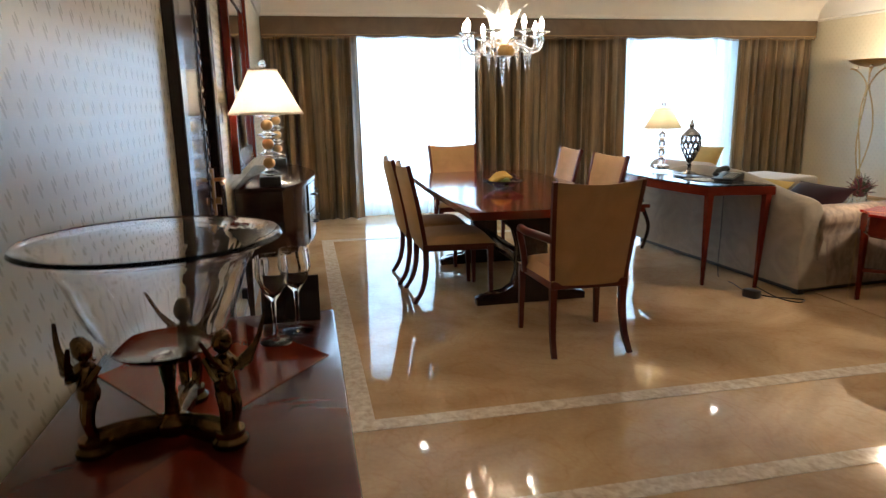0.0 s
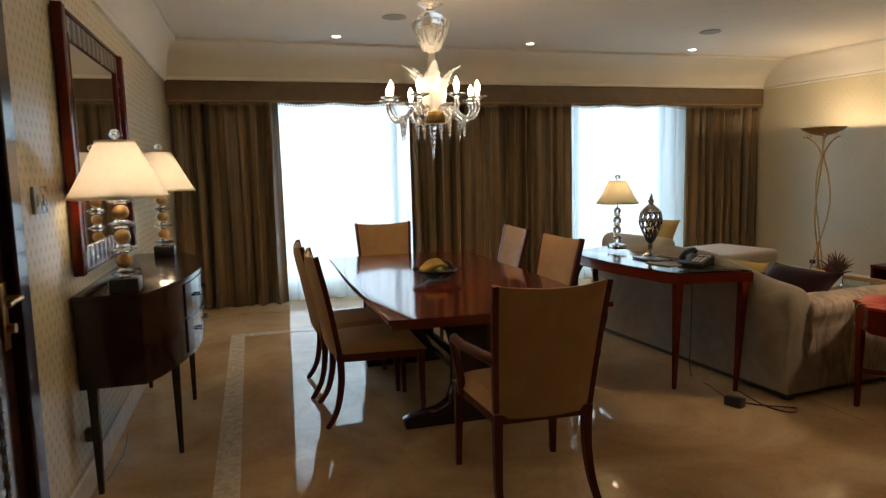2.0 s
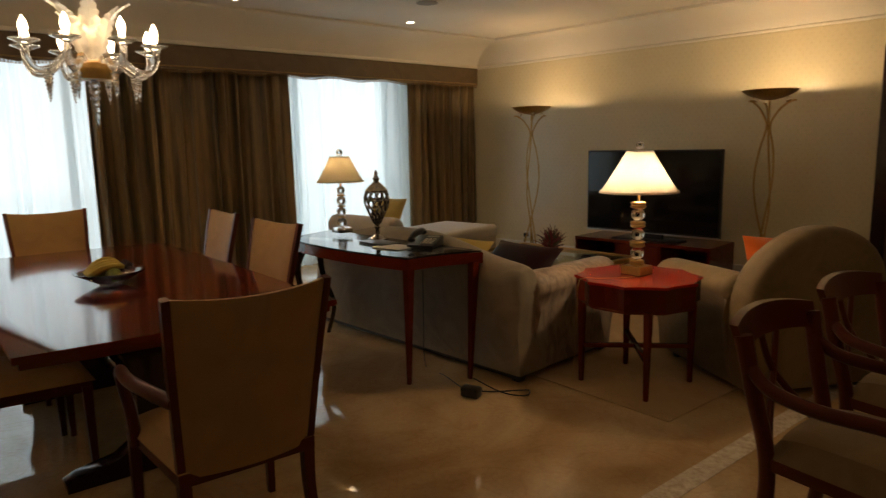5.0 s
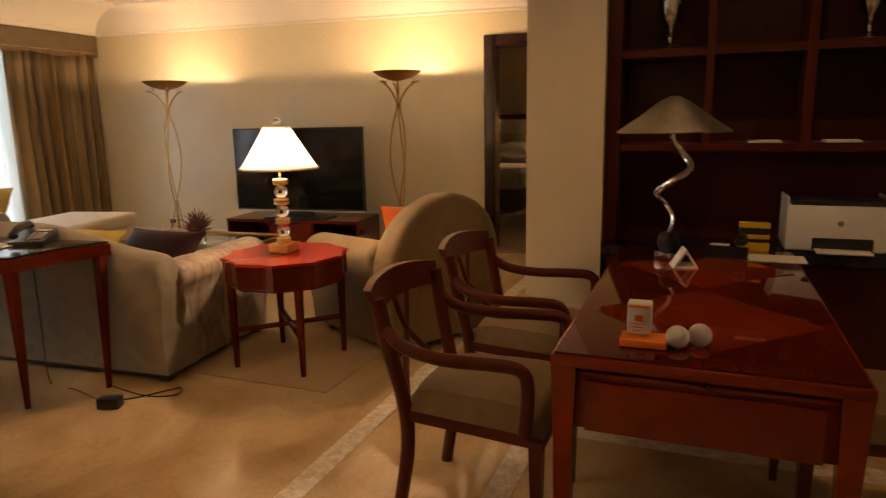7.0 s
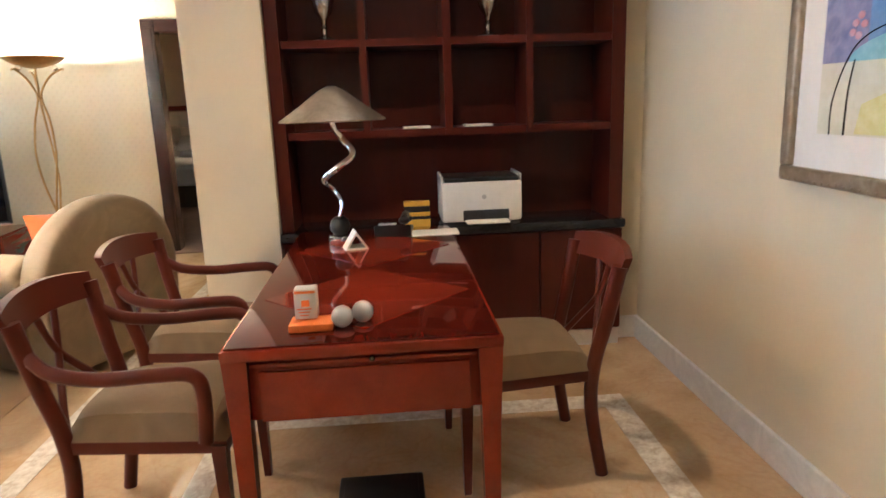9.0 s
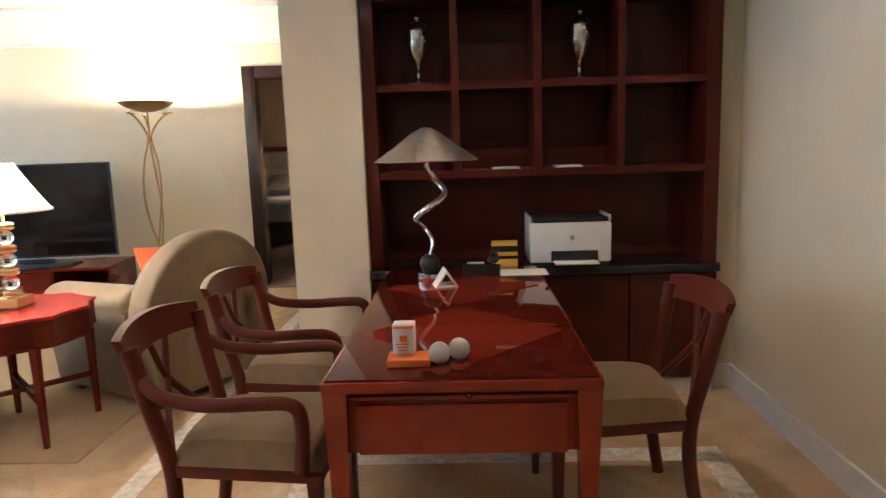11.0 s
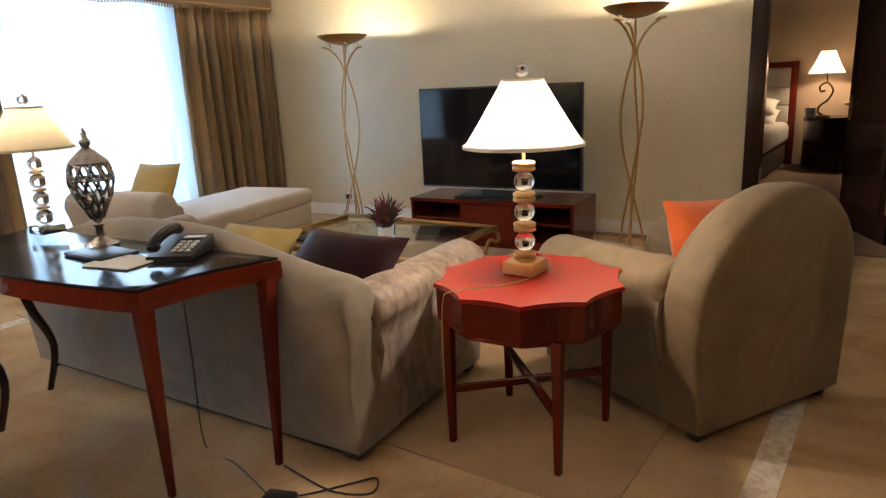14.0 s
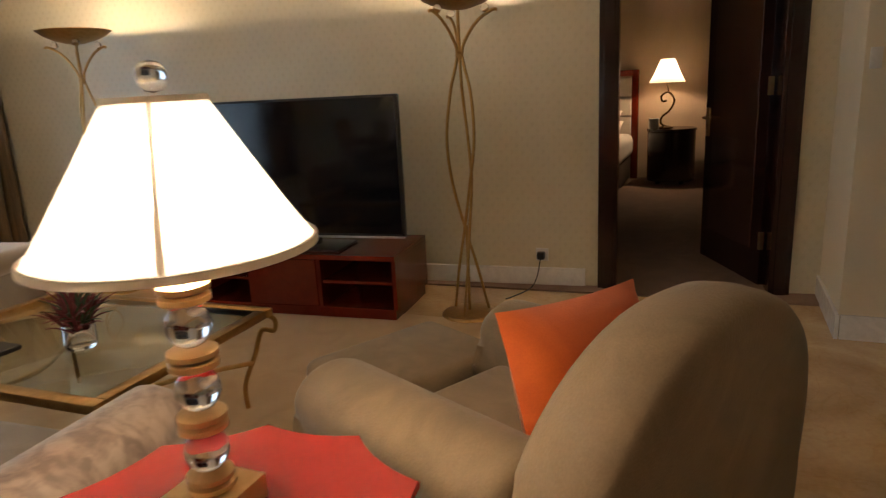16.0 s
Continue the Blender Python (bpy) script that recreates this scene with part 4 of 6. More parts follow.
def dining_chair(arms):
    t = thing("dining_chair", "tan upholstered dining chair with dark mahogany legs" + (" and arms" if arms else ""), "chair", 0, 0, 0, 0, "chairs round the dining table")
    bm = B()
    seat_poly = [(-0.265, 0.25), (0.265, 0.25), (0.225, -0.26), (-0.225, -0.26)]
    prism(bm, [(x * 0.99, y * 0.99) for x, y in seat_poly], 0.375, 0.425, "z", 0.006)
    done("seat_rail", bm, CHAIRWOOD, t)
    bm = B()
    nn = 12
    for sgn in (1,):
        g = [[None] * (nn + 1) for _ in range(nn + 1)]
        for i in range(nn + 1):
            for j in range(nn + 1):
                u, v = 2 * i / nn - 1, 2 * j / nn - 1
                hw = 0.225 + (v + 1) / 2 * 0.045
                hgt = 0.07 * max(0, (1 - u ** 4) * (1 - v ** 4)) ** 0.4
                g[i][j] = bm.verts.new((u * hw, v * 0.258, 0.422 + hgt))
        for i in range(nn):
            for j in range(nn):
                bm.faces.new((g[i][j], g[i + 1][j], g[i + 1][j + 1], g[i][j + 1]))
    done("seat", bm, TAN, t)

    def back_y(z):
        s = (z - 0.40) / 0.58
        return -0.235 - 0.085 * s - 0.03 * s * s

    def back_w(z):
        s = (z - 0.40) / 0.58
        return 0.205 + 0.035 * s

    bm = B()
    nz, nx = 12, 10
    for off in (0.026, -0.026):
        g = []
        for j in range(nz + 1):
            row = []
            for i in range(nx + 1):
                u = 2 * i / nx - 1
                ztop = 0.965 + 0.018 * u * u
                z = 0.40 + (ztop - 0.40) * j / nz
                edge = max(0.0, (1 - u ** 6)) ** 0.5 * max(0.0, (1 - (2 * j / nz - 1) ** 8)) ** 0.5
                row.append(bm.verts.new((u * back_w(z), back_y(z) - 0.035 * (1 - u * u) + off * (0.35 + 0.65 * edge), z)))
            g.append(row)
        for j in range(nz):
            for i in range(nx):
                bm.faces.new((g[j][i], g[j][i + 1], g[j + 1][i + 1], g[j + 1][i]))
        if off > 0:
            front = g
    for ga, gb in ((front, g),):
        ring = [(0, i) for i in range(nx)] + [(j, nx) for j in range(nz)] + [(nz, nx - i) for i in range(nx)] + [(nz - j, 0) for j in range(nz)]
        for (a, b), (c, d) in zip(ring, ring[1:] + ring[:1]):
            bm.faces.new((ga[a][b], ga[c][d], gb[c][d], gb[a][b]))
    done("backrest", bm, TAN, t)
    bm = B()
    for sx in (-1, 1):
        tube(bm, [(sx * (back_w(z) + 0.006), back_y(z), z) for z in (0.40, 0.6, 0.8, 0.985)], 0.017, 4, 1.2, side=(0, 1, 0))
    done("back_frame", bm, CHAIRWOOD, t)
    for sx in (-1, 1):
        bm = B()
        tube(bm, [(sx * 0.245, 0.225, 0.40), (sx * 0.25, 0.23, 0.0)], (0.028, 0.018), 4, smooth_path=False)
        done("leg", bm, CHAIRWOOD, t)
        bm = B()
        tube(bm, [(sx * 0.205, -0.235, 0.42), (sx * 0.205, -0.235, 0.25), (sx * 0.213, -0.265, 0.10), (sx * 0.222, -0.325, 0.0)], (0.028, 0.018), 4, side=(0, 1, 0))
        done("leg", bm, CHAIRWOOD, t)
        if arms:
            bm = B()
            tube(bm, [(sx * 0.225, -0.285, 0.66), (sx * 0.262, -0.15, 0.665), (sx * 0.285, 0.02, 0.66), (sx * 0.282, 0.15, 0.655), (sx * 0.275, 0.165, 0.60), (sx * 0.262, 0.14, 0.50), (sx * 0.255, 0.13, 0.39)], 0.020, 12, 1.2)
            done("arm", bm, CHAIRWOOD, t)
    return t


arm_chair = dining_chair(True)
arm_chair.matrix_basis = pose(1.945, 3.69, 0, 0, 0, -2)
copy_thing(arm_chair, pose(1.93, 6.52, 0, 0, 0, 180))
side_chair = dining_chair(False)
side_chair.matrix_basis = pose(1.46, 4.82, 0, 0, 0, -90)
for x, y, rz in ((1.43, 5.36, -91), (2.45, 4.97, 95), (2.47, 5.86, 88)):
    copy_thing(side_chair, pose(x, y, 0, 0, 0, rz))

fb = thing("fruit_bowl", "glass dish of bananas and fruit", "bowl", 1.90, 4.95, 0.756)
bm = B()
lathe(bm, [(0, 0.004), (0.05, 0.0), (0.06, 0.008), (0.11, 0.035), (0.16, 0.062), (0.163, 0.066), (0.158, 0.067), (0.10, 0.042), (0.05, 0.014), (0, 0.012)], 32)
done("dish", bm, GLASS, fb)
bm = B()
for i in range(4):
    o = i * 0.024
    tube(bm, [(-0.10, -0.05 + o, 0.055), (-0.05, -0.065 + o, 0.085 + o * 0.3), (0.01, -0.06 + o, 0.095 + o * 0.3), (0.05, -0.035 + o, 0.085)], (0.019, 0.012), 7)
done("banana", bm, FRUITY, fb)
bm = B()
for x, y, z, r in ((-0.04, 0.03, 0.06, 0.036), (0.0, -0.07, 0.058, 0.034), (0.03, 0.05, 0.066, 0.036)):
    ball(bm, (x, y, z), r, 14, 0.93)
done("apple", bm, FRUITG, fb)
bm = B()
for i in range(14):
    ball(bm, (0.075 + 0.03 * math.cos(i * 2.4) * (i / 14) ** 0.5, 0.0 + 0.035 * math.sin(i * 2.4), 0.058 + 0.003 * (14 - i)), 0.013, 8)
done("grapes", bm, FRUITD, fb)

# ---- sideboard and mirror ----
sb = thing("sideboard", "bow-fronted dark mahogany sideboard on slender legs", "sideboard", 0, 4.96, 0)


def bow(g, n=16, w=0.83):
    return [(0.012, -w - g)] + [(0.30 + g + 0.19 * math.cos(i / n * math.pi - math.pi / 2) ** 0.8 if 0 < i < n else 0.30 + g, (-w - g) + (2 * w + 2 * g) * i / n) for i in range(n + 1)] + [(0.012, w + g)]


bm = B()
prism(bm, bow(-0.012), 0.50, 0.905, "z", 0.004)
done("body", bm, DARKWOOD, sb)
bm = B()
prism(bm, bow(0.004), 0.905, 0.925, "z", 0.004)
done("top", bm, DARKWOOD, sb)
for z0, z1 in ((0.525, 0.70), (0.715, 0.885)):
    for k in range(3):
        bm = B()
        n0, n1 = 4 + k * 3, 4 + k * 3 + 3
        prof = bow(-0.004)[1:-1]
        outer = prof[n0:n1 + 1]
        prism(bm, [(x + 0.0, y + (0.006 if i == 0 else -0.006 if i == len(outer) - 1 else 0)) for i, (x, y) in enumerate(outer)] + [(x - 0.03, y) for x, y in outer[::-1]], z0, z1, "z")
        done("drawer", bm, DARKWOOD, sb, False)
        mx, my = outer[len(outer) // 2]
        bm = B()
        tube(bm, [(mx - 0.005, my - 0.035, (z0 + z1) / 2), (mx + 0.02, my - 0.03, (z0 + z1) / 2), (mx + 0.02, my + 0.03, (z0 + z1) / 2), (mx - 0.005, my + 0.035, (z0 + z1) / 2)], 0.005, 6)
        done("handle", bm, BLACK, sb)
for x, y in ((0.06, -0.79), (0.37, -0.43), (0.37, 0.43), (0.06, 0.79)):
    bm = B()
    tube(bm, [(x, y, 0.51), (x, y, 0.0)], (0.030, 0.016), 4, smooth_path=False)
    done("leg", bm, DARKWOOD, sb, False)
mr = thing("wall_mirror", "tall mirror in mahogany frame with silver striped border", "mirror", 0.012, 4.95, 0)
bm = B()
for ya, yb, za, zb in ((-0.72, -0.655, 1.0, 2.20), (0.655, 0.72, 1.0, 2.20)):
    box(bm, (0.018, (ya + yb) / 2, (za + zb) / 2), (0.045, yb - ya, zb - za), 0.006)
box(bm, (0.012, 0, 2.19), (0.03, 1.31, 0.02), 0.004), box(bm, (0.012, 0, 1.01), (0.03, 1.31, 0.02), 0.004)
for yy in (-0.56, 0.56):
    box(bm, (0.012, yy, 1.6), (0.024, 0.022, 1.0), 0.004)
done("mirror_frame", bm, REDWOOD, mr)
for mat_, par in ((SILVER, 0), (DARKWOOD, 1)):
    bm = B()
    for i in range(26):
        if i % 2 == par:
            y = -0.63 + i * 0.0504
            for zz in (2.125, 1.065):
                box(bm, (0.010, y, zz), (0.022, 0.0496, 0.105), 0.002, seg=1)
    for i in range(20):
        if i % 2 == par:
            for yy in (-0.615, 0.615):
                box(bm, (0.010, yy, 1.14 + i * 0.0487), (0.022, 0.08, 0.0475), 0.002, seg=1)
    done("border_stripe", bm, mat_, mr, False)
bm = B()
box(bm, (0.006, 0, 1.595), (0.008, 1.12, 0.97))
done("mirror_glass", bm, MIRROR, mr, False)
for k, (yy, mt) in enumerate(((3.80, BLACK), (3.885, SILVER))):
    bm = B()
    box(bm, (0.007, yy, 1.36), (0.012, 0.075, 0.105), 0.003), box(bm, (0.014, yy, 1.36), (0.006, 0.03, 0.045), 0.002)
    tagged(done("light_switch", bm, mt if k else STEEL), "small metal wall switch plate", "switch", "switch plates")
bm = B()
box(bm, (0.02, 4.22, 0.27), (0.035, 0.05, 0.06), 0.006)
tube(bm, [(0.03, 4.22, 0.25), (0.05, 4.22, 0.12), (0.06, 4.25, 0.02), (0.08, 4.6, 0.01), (0.05, 4.9, 0.01)], 0.004, 6)
tagged(done("plug", bm, BLACK), "black plug with trailing cord at the wall", "plug")

# ---- console by the entry with glass bowl ----
ct = thing("console_table", "red mahogany console table with polished top", "table", 0, 1.1, 0)
bm = B()
box(bm, (0.243, 0.0, 0.885), (0.47, 1.22, 0.03), 0.006)
done("top", bm, REDWOOD, ct)
for cy in (-0.30, 0.30):
    bm = B()
    prism(bm, [(0.243, cy - 0.285), (0.455, cy), (0.243, cy + 0.285), (0.03, cy)], 0.9, 0.9012)
    done("veneer_diamond", bm, PANE2, ct, False, "lighter veneer diamond")
bm = B()
box(bm, (0.235, 0.0, 0.80), (0.42, 1.14, 0.14), 0.004)
done("apron", bm, REDWOOD, ct)
for x in (0.05, 0.42):
    for y in (-0.54, 0.54):
        bm = B()
        tube(bm, [(x, y, 0.74), (x, y, 0)], (0.032, 0.018), 4, smooth_path=False)
        done("leg", bm, REDWOOD, ct, False)
bm = B()
ball(bm, (0.462, 0.18, 0.80), 0.012, 10)
done("knob", bm, BLACK, ct)
gb = thing("glass_centrepiece", "wide clear glass bowl on bronze winged stands", "bowl", 0.212, 1.14, 0.9015)
bm = B()
lathe(bm, [(0.0, 0.128), (0.062, 0.128), (0.075, 0.138), (0.105, 0.19), (0.125, 0.25), (0.142, 0.280), (0.172, 0.294), (0.180, 0.297), (0.177, 0.303), (0.143, 0.285), (0.1215, 0.25), (0.1015, 0.19), (0.072, 0.141), (0.0, 0.132)], 48)
done("bowl", bm, GLASS, gb).visible_shadow = False
bm = B()
for i in range(3):
    a = radians(85 + i * 120)
    c, s = math.cos(a), math.sin(a)
    out, side = Vector((c, s, 0)), Vector((-s, c, 0))
    up = Vector((0, 0, 1))
    foot = out * 0.108
    tube(bm, [(0, 0, 0.012), tuple(out * 0.06 + up * 0.016), tuple(out * 0.112 + up * 0.010)], (0.010, 0.017), 10, 1.6)
    lathe(bm, [(0, 0), (0.026, 0), (0.027, 0.008), (0.021, 0.014), (0.022, 0.024), (0, 0.026)], 16, tuple(foot))
    for sg in (-1, 1):
        tube(bm, [foot + side * 0.008 * sg + up * 0.024, foot + side * 0.011 * sg + out * 0.006 + up * 0.055, foot + side * 0.008 * sg + up * 0.085], (0.007, 0.0105), 8)
        tube(bm, [foot + side * 0.014 * sg + up * 0.125, foot + side * 0.026 * sg + out * 0.010 + up * 0.110, foot + side * 0.020 * sg - out * 0.016 + up * 0.135], (0.0065, 0.0045), 8)
        root = foot + out * 0.012 + up * 0.118
        for q in range(5):
            reach = 0.028 + 0.008 * q
            tube(bm, [root, root + side * sg * reach * 0.7 + out * 0.012 + up * (0.002 + q * 0.006), root + side * sg * (reach + 0.006) + out * 0.012 + up * (0.008 + q * 0.014)], (0.008, 0.003), 6, 0.5)
    lathe(bm, [(0.0, 0.076), (0.014, 0.08), (0.017, 0.092), (0.013, 0.106), (0.017, 0.124), (0.014, 0.134), (0.006, 0.139), (0.006, 0.144)], 12, tuple(foot))
    ball(bm, tuple(foot + up * 0.156), 0.0145, 12, 1.15)
    ball(bm, tuple(foot + up * 0.164 + out * 0.003), 0.0125, 10)
lathe(bm, [(0, 0), (0.026, 0), (0.03, 0.018), (0.012, 0.03), (0.008, 0.07), (0.016, 0.12), (0.0, 0.127)], 16)
done("stand", bm, BRONZE, gb)
for x, y in ((0.35, 1.50), (0.395, 1.56)):
    bm = B()
    lathe(bm, [(0.0, 0.0), (0.034, 0.001), (0.035, 0.004), (0.006, 0.01), (0.004, 0.05), (0.006, 0.09), (0.024, 0.115), (0.034, 0.145), (0.031, 0.185), (0.029, 0.185), (0.032, 0.145), (0.022, 0.118), (0.0, 0.10)], 20, (x, y, 0.901))
    tagged(done("wine_glass", bm, GLASS), "clear stemmed wine glass on the console", "glass", "wine glasses")
bm = B()
box(bm, (0.38, 1.62, 0.955), (0.13, 0.012, 0.105), 0.002, Matrix.Translation((0.38, 1.62, 0.9)) @ pose(0, 0, 0, -18, 0, 0) @ Matrix.Translation((-0.38, -1.62, -0.9)))
tagged(done("menu_card", bm, DARKWOOD), "brown leather menu folder standing on the console", "folder")

# ---- seating group ----


def roll_profile(n=10):
    """Side view (depth, height) of a sofa back with a rolled top; depth 0 is the rear."""
    arc = [(0.085 + 0.115 * math.cos(radians(200 - i * 250 / n)), 0.735 + 0.105 * math.sin(radians(200 - i * 250 / n))) for i in range(n + 1)]
    return [(0.02, 0.05), (0.0, 0.30), (0.0, 0.60)] + arc + [(0.20, 0.55), (0.27, 0.38), (0.27, 0.05)]


def arm_profile(n=10):
    arc = [(0.10 + 0.115 * math.cos(radians(205 - i * 230 / n)), 0.545 + 0.095 * math.sin(radians(205 - i * 230 / n))) for i in range(n + 1)]
    return [(0.03, 0.05), (0.02, 0.42)] + arc + [(0.19, 0.45), (0.19, 0.05)]


def loft(bm, sections):
    """Skins closed outlines of equal length, and closes both ends."""
    rings = [[bm.verts.new(p) for p in sec] for sec in sections]
    n = len(rings[0])
    for a, b in zip(rings, rings[1:]):
        for i in range(n):
            bm.faces.new((a[i], a[(i + 1) % n], b[(i + 1) % n], b[i]))
    bm.faces.new(rings[0][::-1]), bm.faces.new(rings[-1])


def camel_back(bm, w):
    """A rolled sofa back whose top falls in a long curve towards both ends."""
    prof = roll_profile(14)
    cy = 0.10
    sections = []
    ends = (0.0, 0.006, 0.018, 0.036, 0.06, 0.09)
    for x in [0.02 + e for e in ends] + [0.13 + (w - 0.26) * k / 36 for k in range(37)] + [w - 0.02 - e for e in ends[::-1]]:
        near = min(x - 0.02, w - 0.02 - x)
        s = min(1.0, near / 0.90)
        drop = 0.135 * (1 - s * s * (3 - 2 * s))
        shrink = 0.72 + 0.28 * math.sqrt(1 - max(0.0, 1 - near / 0.10) ** 2)
        sec = []
        for y, z in prof:
            z2 = z - drop * min(1.0, max(0.0, (z - 0.42) / 0.16))
            if z > 0.58:
                mid = 0.72 - drop
                z2 = mid + (z2 - mid) * shrink
            sec.append((x, cy + (y - cy) * (shrink if z > 0.35 else 1), z2))
        sections.append(sec)
    loft(bm, sections)


def sofa(x, y, rz, w, d, mat, seats):
    """Local: the rear lies on y = 0, the front towards +y, from x = 0 to w."""
    t = thing("sofa", "taupe velvet sofa with rolled back and arms", "sofa", x, y, 0, rz)
    bm = B()
    camel_back(bm, w)
    done("back", bm, mat, t)
    for k in (0, 1):
        bm = B()
        pr = [(p if k == 0 else w - p, q) for p, q in arm_profile()]
        prism(bm, pr, 0.16, d, "y", 0.04, 4)
        done("arm", bm, DAMASK, t, True, "damask-patterned velvet arm")
    bm = B()
    box(bm, (w / 2, d / 2 + 0.04, 0.19), (w - 0.3, d - 0.1, 0.28), 0.02)
    done("base", bm, mat, t)
    sw = (w - 0.38) / seats
    for i in range(seats):
        bm = B()
        box(bm, (0.19 + sw * (i + 0.5), 0.26 + (d - 0.28) / 2, 0.40), (sw - 0.008, d - 0.26, 0.15), 0.045, seg=4)
        done("seat_cushion", bm, mat, t)
    bm = B()
    for fx in (0.08, w - 0.08):
        for fy in (0.08, d - 0.08):
            box(bm, (fx, fy, 0.025), (0.06, 0.06, 0.05), 0.006)
    box(bm, (w / 2, d / 2, 0.03), (w - 0.16, d - 0.12, 0.04))
    done("foot", bm, BLACK, t)
    return t


so = sofa(3.655, 6.19, -86, 2.15, 1.0, VELVET, 3)

ck = [("throw_pillow", "plum satin throw pillow on the sofa", PLUM, 4.15, 4.45, 0.575, 0.56, -44, 0), ("throw_pillow", "mustard yellow throw pillow on the sofa", MUSTARD, 4.15, 5.03, 0.575, 0.50, -44, 4)]
for nm, lb, mt, x, y, z, s, tilt, turn in ck:
    bm = B()
    pillow(bm, s, s * 0.86, 0.17, m=None)
    ob = done(nm, bm, mt)
    ob.matrix_basis = pose(x, y, z, 0, 0, turn) @ pose(0, 0, 0, 0, tilt, 0) @ pose(0, 0, 0, 0, 0, 90)
    tagged(ob, lb, "pillow", "throw pillows")

# arched armchair with ottoman
ac = thing("armchair", "olive taupe velvet armchair with arched back", "armchair", 4.55, 3.075, 0, -27.5)
w, d = 0.82, 0.84
bm = B()


def arch(inset):
    """Outline (x, z) of the armchair's back: swelling sides under a round arch."""
    half = [(0.0, 0.05), (-0.012, 0.22), (-0.024, 0.38)]
    half += [(w / 2 - (w / 2 + 0.028) * math.cos(math.pi / 2 * i / 12), 0.50 + 0.43 * math.sin(math.pi / 2 * i / 12)) for i in range(13)]
    full = half + [(w - x, z) for x, z in half[-2::-1]]
    out = []
    for x, z in full:
        g = inset * (0.2 + 0.8 * min(1.0, max(0.0, (z - 0.38) / 0.2)))
        out.append((w / 2 + (x - w / 2) * (1 - g / (w / 2)), 0.05 + (z - 0.05) * (1 - g / 0.6)))
    return out


loft(bm, [[(x, y - max(0.0, z - 0.4) * 0.12, z) for x, z in arch(g)] for y, g in ((0.0, 0.06), (0.004, 0.034), (0.014, 0.014), (0.032, 0.003), (0.06, -0.002), (0.11, -0.004), (0.17, 0.002), (0.215, 0.022), (0.245, 0.055), (0.26, 0.10), (0.262, 0.15))])
done("back", bm, CHAIRVEL, ac)
for k in (0, 1):
    bm = B()
    prism(bm, [(p * 1.08 - 0.035 if k == 0 else w + 0.035 - p * 1.08, q) for p, q in arm_profile(14)], 0.17, d + 0.10, "y", 0.045, 4)
    for v in bm.verts:
        v.co.z += 0.03 * (1 - v.co.y / d) if v.co.z > 0.4 else 0
    done("arm", bm, CHAIRVEL, ac)
bm = B()
box(bm, (w / 2, d / 2 + 0.06, 0.19), (w - 0.3, d - 0.14, 0.28), 0.02)
done("base", bm, CHAIRVEL, ac)
bm = B()
box(bm, (w / 2, 0.52, 0.41), (w - 0.37, 0.62, 0.16), 0.05, seg=4)
done("seat_cushion", bm, CHAIRVEL, ac)
bm = B()
for fx in (0.06, w - 0.06):
    for fy in (0.06, d - 0.06):
        box(bm, (fx, fy, 0.025), (0.055, 0.055, 0.05), 0.006)
done("foot", bm, BLACK, ac)
bm = B()
pillow(bm, 0.52, 0.50, 0.17)
ob = done("throw_pillow", bm, ORANGE)
ob.matrix_basis = pose(5.14, 3.165, 0.585, 0, 0, -27.5) @ pose(0, 0, 0, 70, 0, 0) @ pose(0, 0, 0, 0, 0, -4)
tagged(ob, "orange silk throw pillow in the armchair", "pillow", "throw pillows")
ot = thing("ottoman", "olive taupe velvet ottoman in front of the armchair", "ottoman", 5.69, 3.95, 0, -27.5)
bm = B()
box(bm, (0, 0, 0.175), (0.60, 0.46, 0.22), 0.02)
done("base", bm, CHAIRVEL, ot)
bm = B()
box(bm, (0, 0, 0.32), (0.63, 0.49, 0.12), 0.05, seg=4)
done("cushion", bm, CHAIRVEL, ot)
bm = B()
for fx in (-0.25, 0.25):
    for fy in (-0.18, 0.18):
        tube(bm, [(fx, fy, 0.09), (fx, fy, 0.0)], (0.025, 0.018), 8, smooth_path=False)
done("foot", bm, BLACK, ot)
# chaise by the window
cs = thing("chaise_longue", "cream velvet chaise longue with rolled head", "chaise", 5.45, 7.28, 0, 12)
bm = B()
box(bm, (0.25, 0, 0.20), (1.65, 0.78, 0.24), 0.02)
done("base", bm, CREAMVEL, cs)
bm = B()
box(bm, (0.25, 0, 0.385), (1.70, 0.82, 0.15), 0.05, seg=4)
done("mattress", bm, CREAMVEL, cs)
bm = B()
arc = [(-0.72 + 0.12 * math.cos(radians(210 - i * 25)), 0.60 + 0.11 * math.sin(radians(210 - i * 25))) for i in range(10)]
prism(bm, [(-0.70, 0.10), (-0.74, 0.40)] + arc + [(-0.5, 0.42), (-0.5, 0.10)], -0.44, 0.44, "y", 0.03, 3)
done("headrest", bm, CREAMVEL, cs)
bm = B()
arc = [(0.36 + 0.09 * math.cos(radians(-30 + i * 25)), 0.56 + 0.09 * math.sin(radians(-30 + i * 25))) for i in range(10)]
prism(bm, [(0.44, 0.10), (0.44, 0.45)] + arc[1:] + [(0.31, 0.42), (0.31, 0.10)], -0.72, 0.05, "x", 0.03, 3)
done("side_arm", bm, CREAMVEL, cs)
bm = B()
for fx in (-0.5, 1.0):
    for fy in (-0.32, 0.32):
        box(bm, (fx, fy, 0.04), (0.05, 0.05, 0.08), 0.005)
done("foot", bm, BLACK, cs)
bm = B()
pillow(bm, 0.46, 0.42, 0.15)
ob = done("throw_pillow", bm, MUSTARD)
ob.matrix_basis = pose(5.05, 7.2, 0.66, 0, -60, 12)
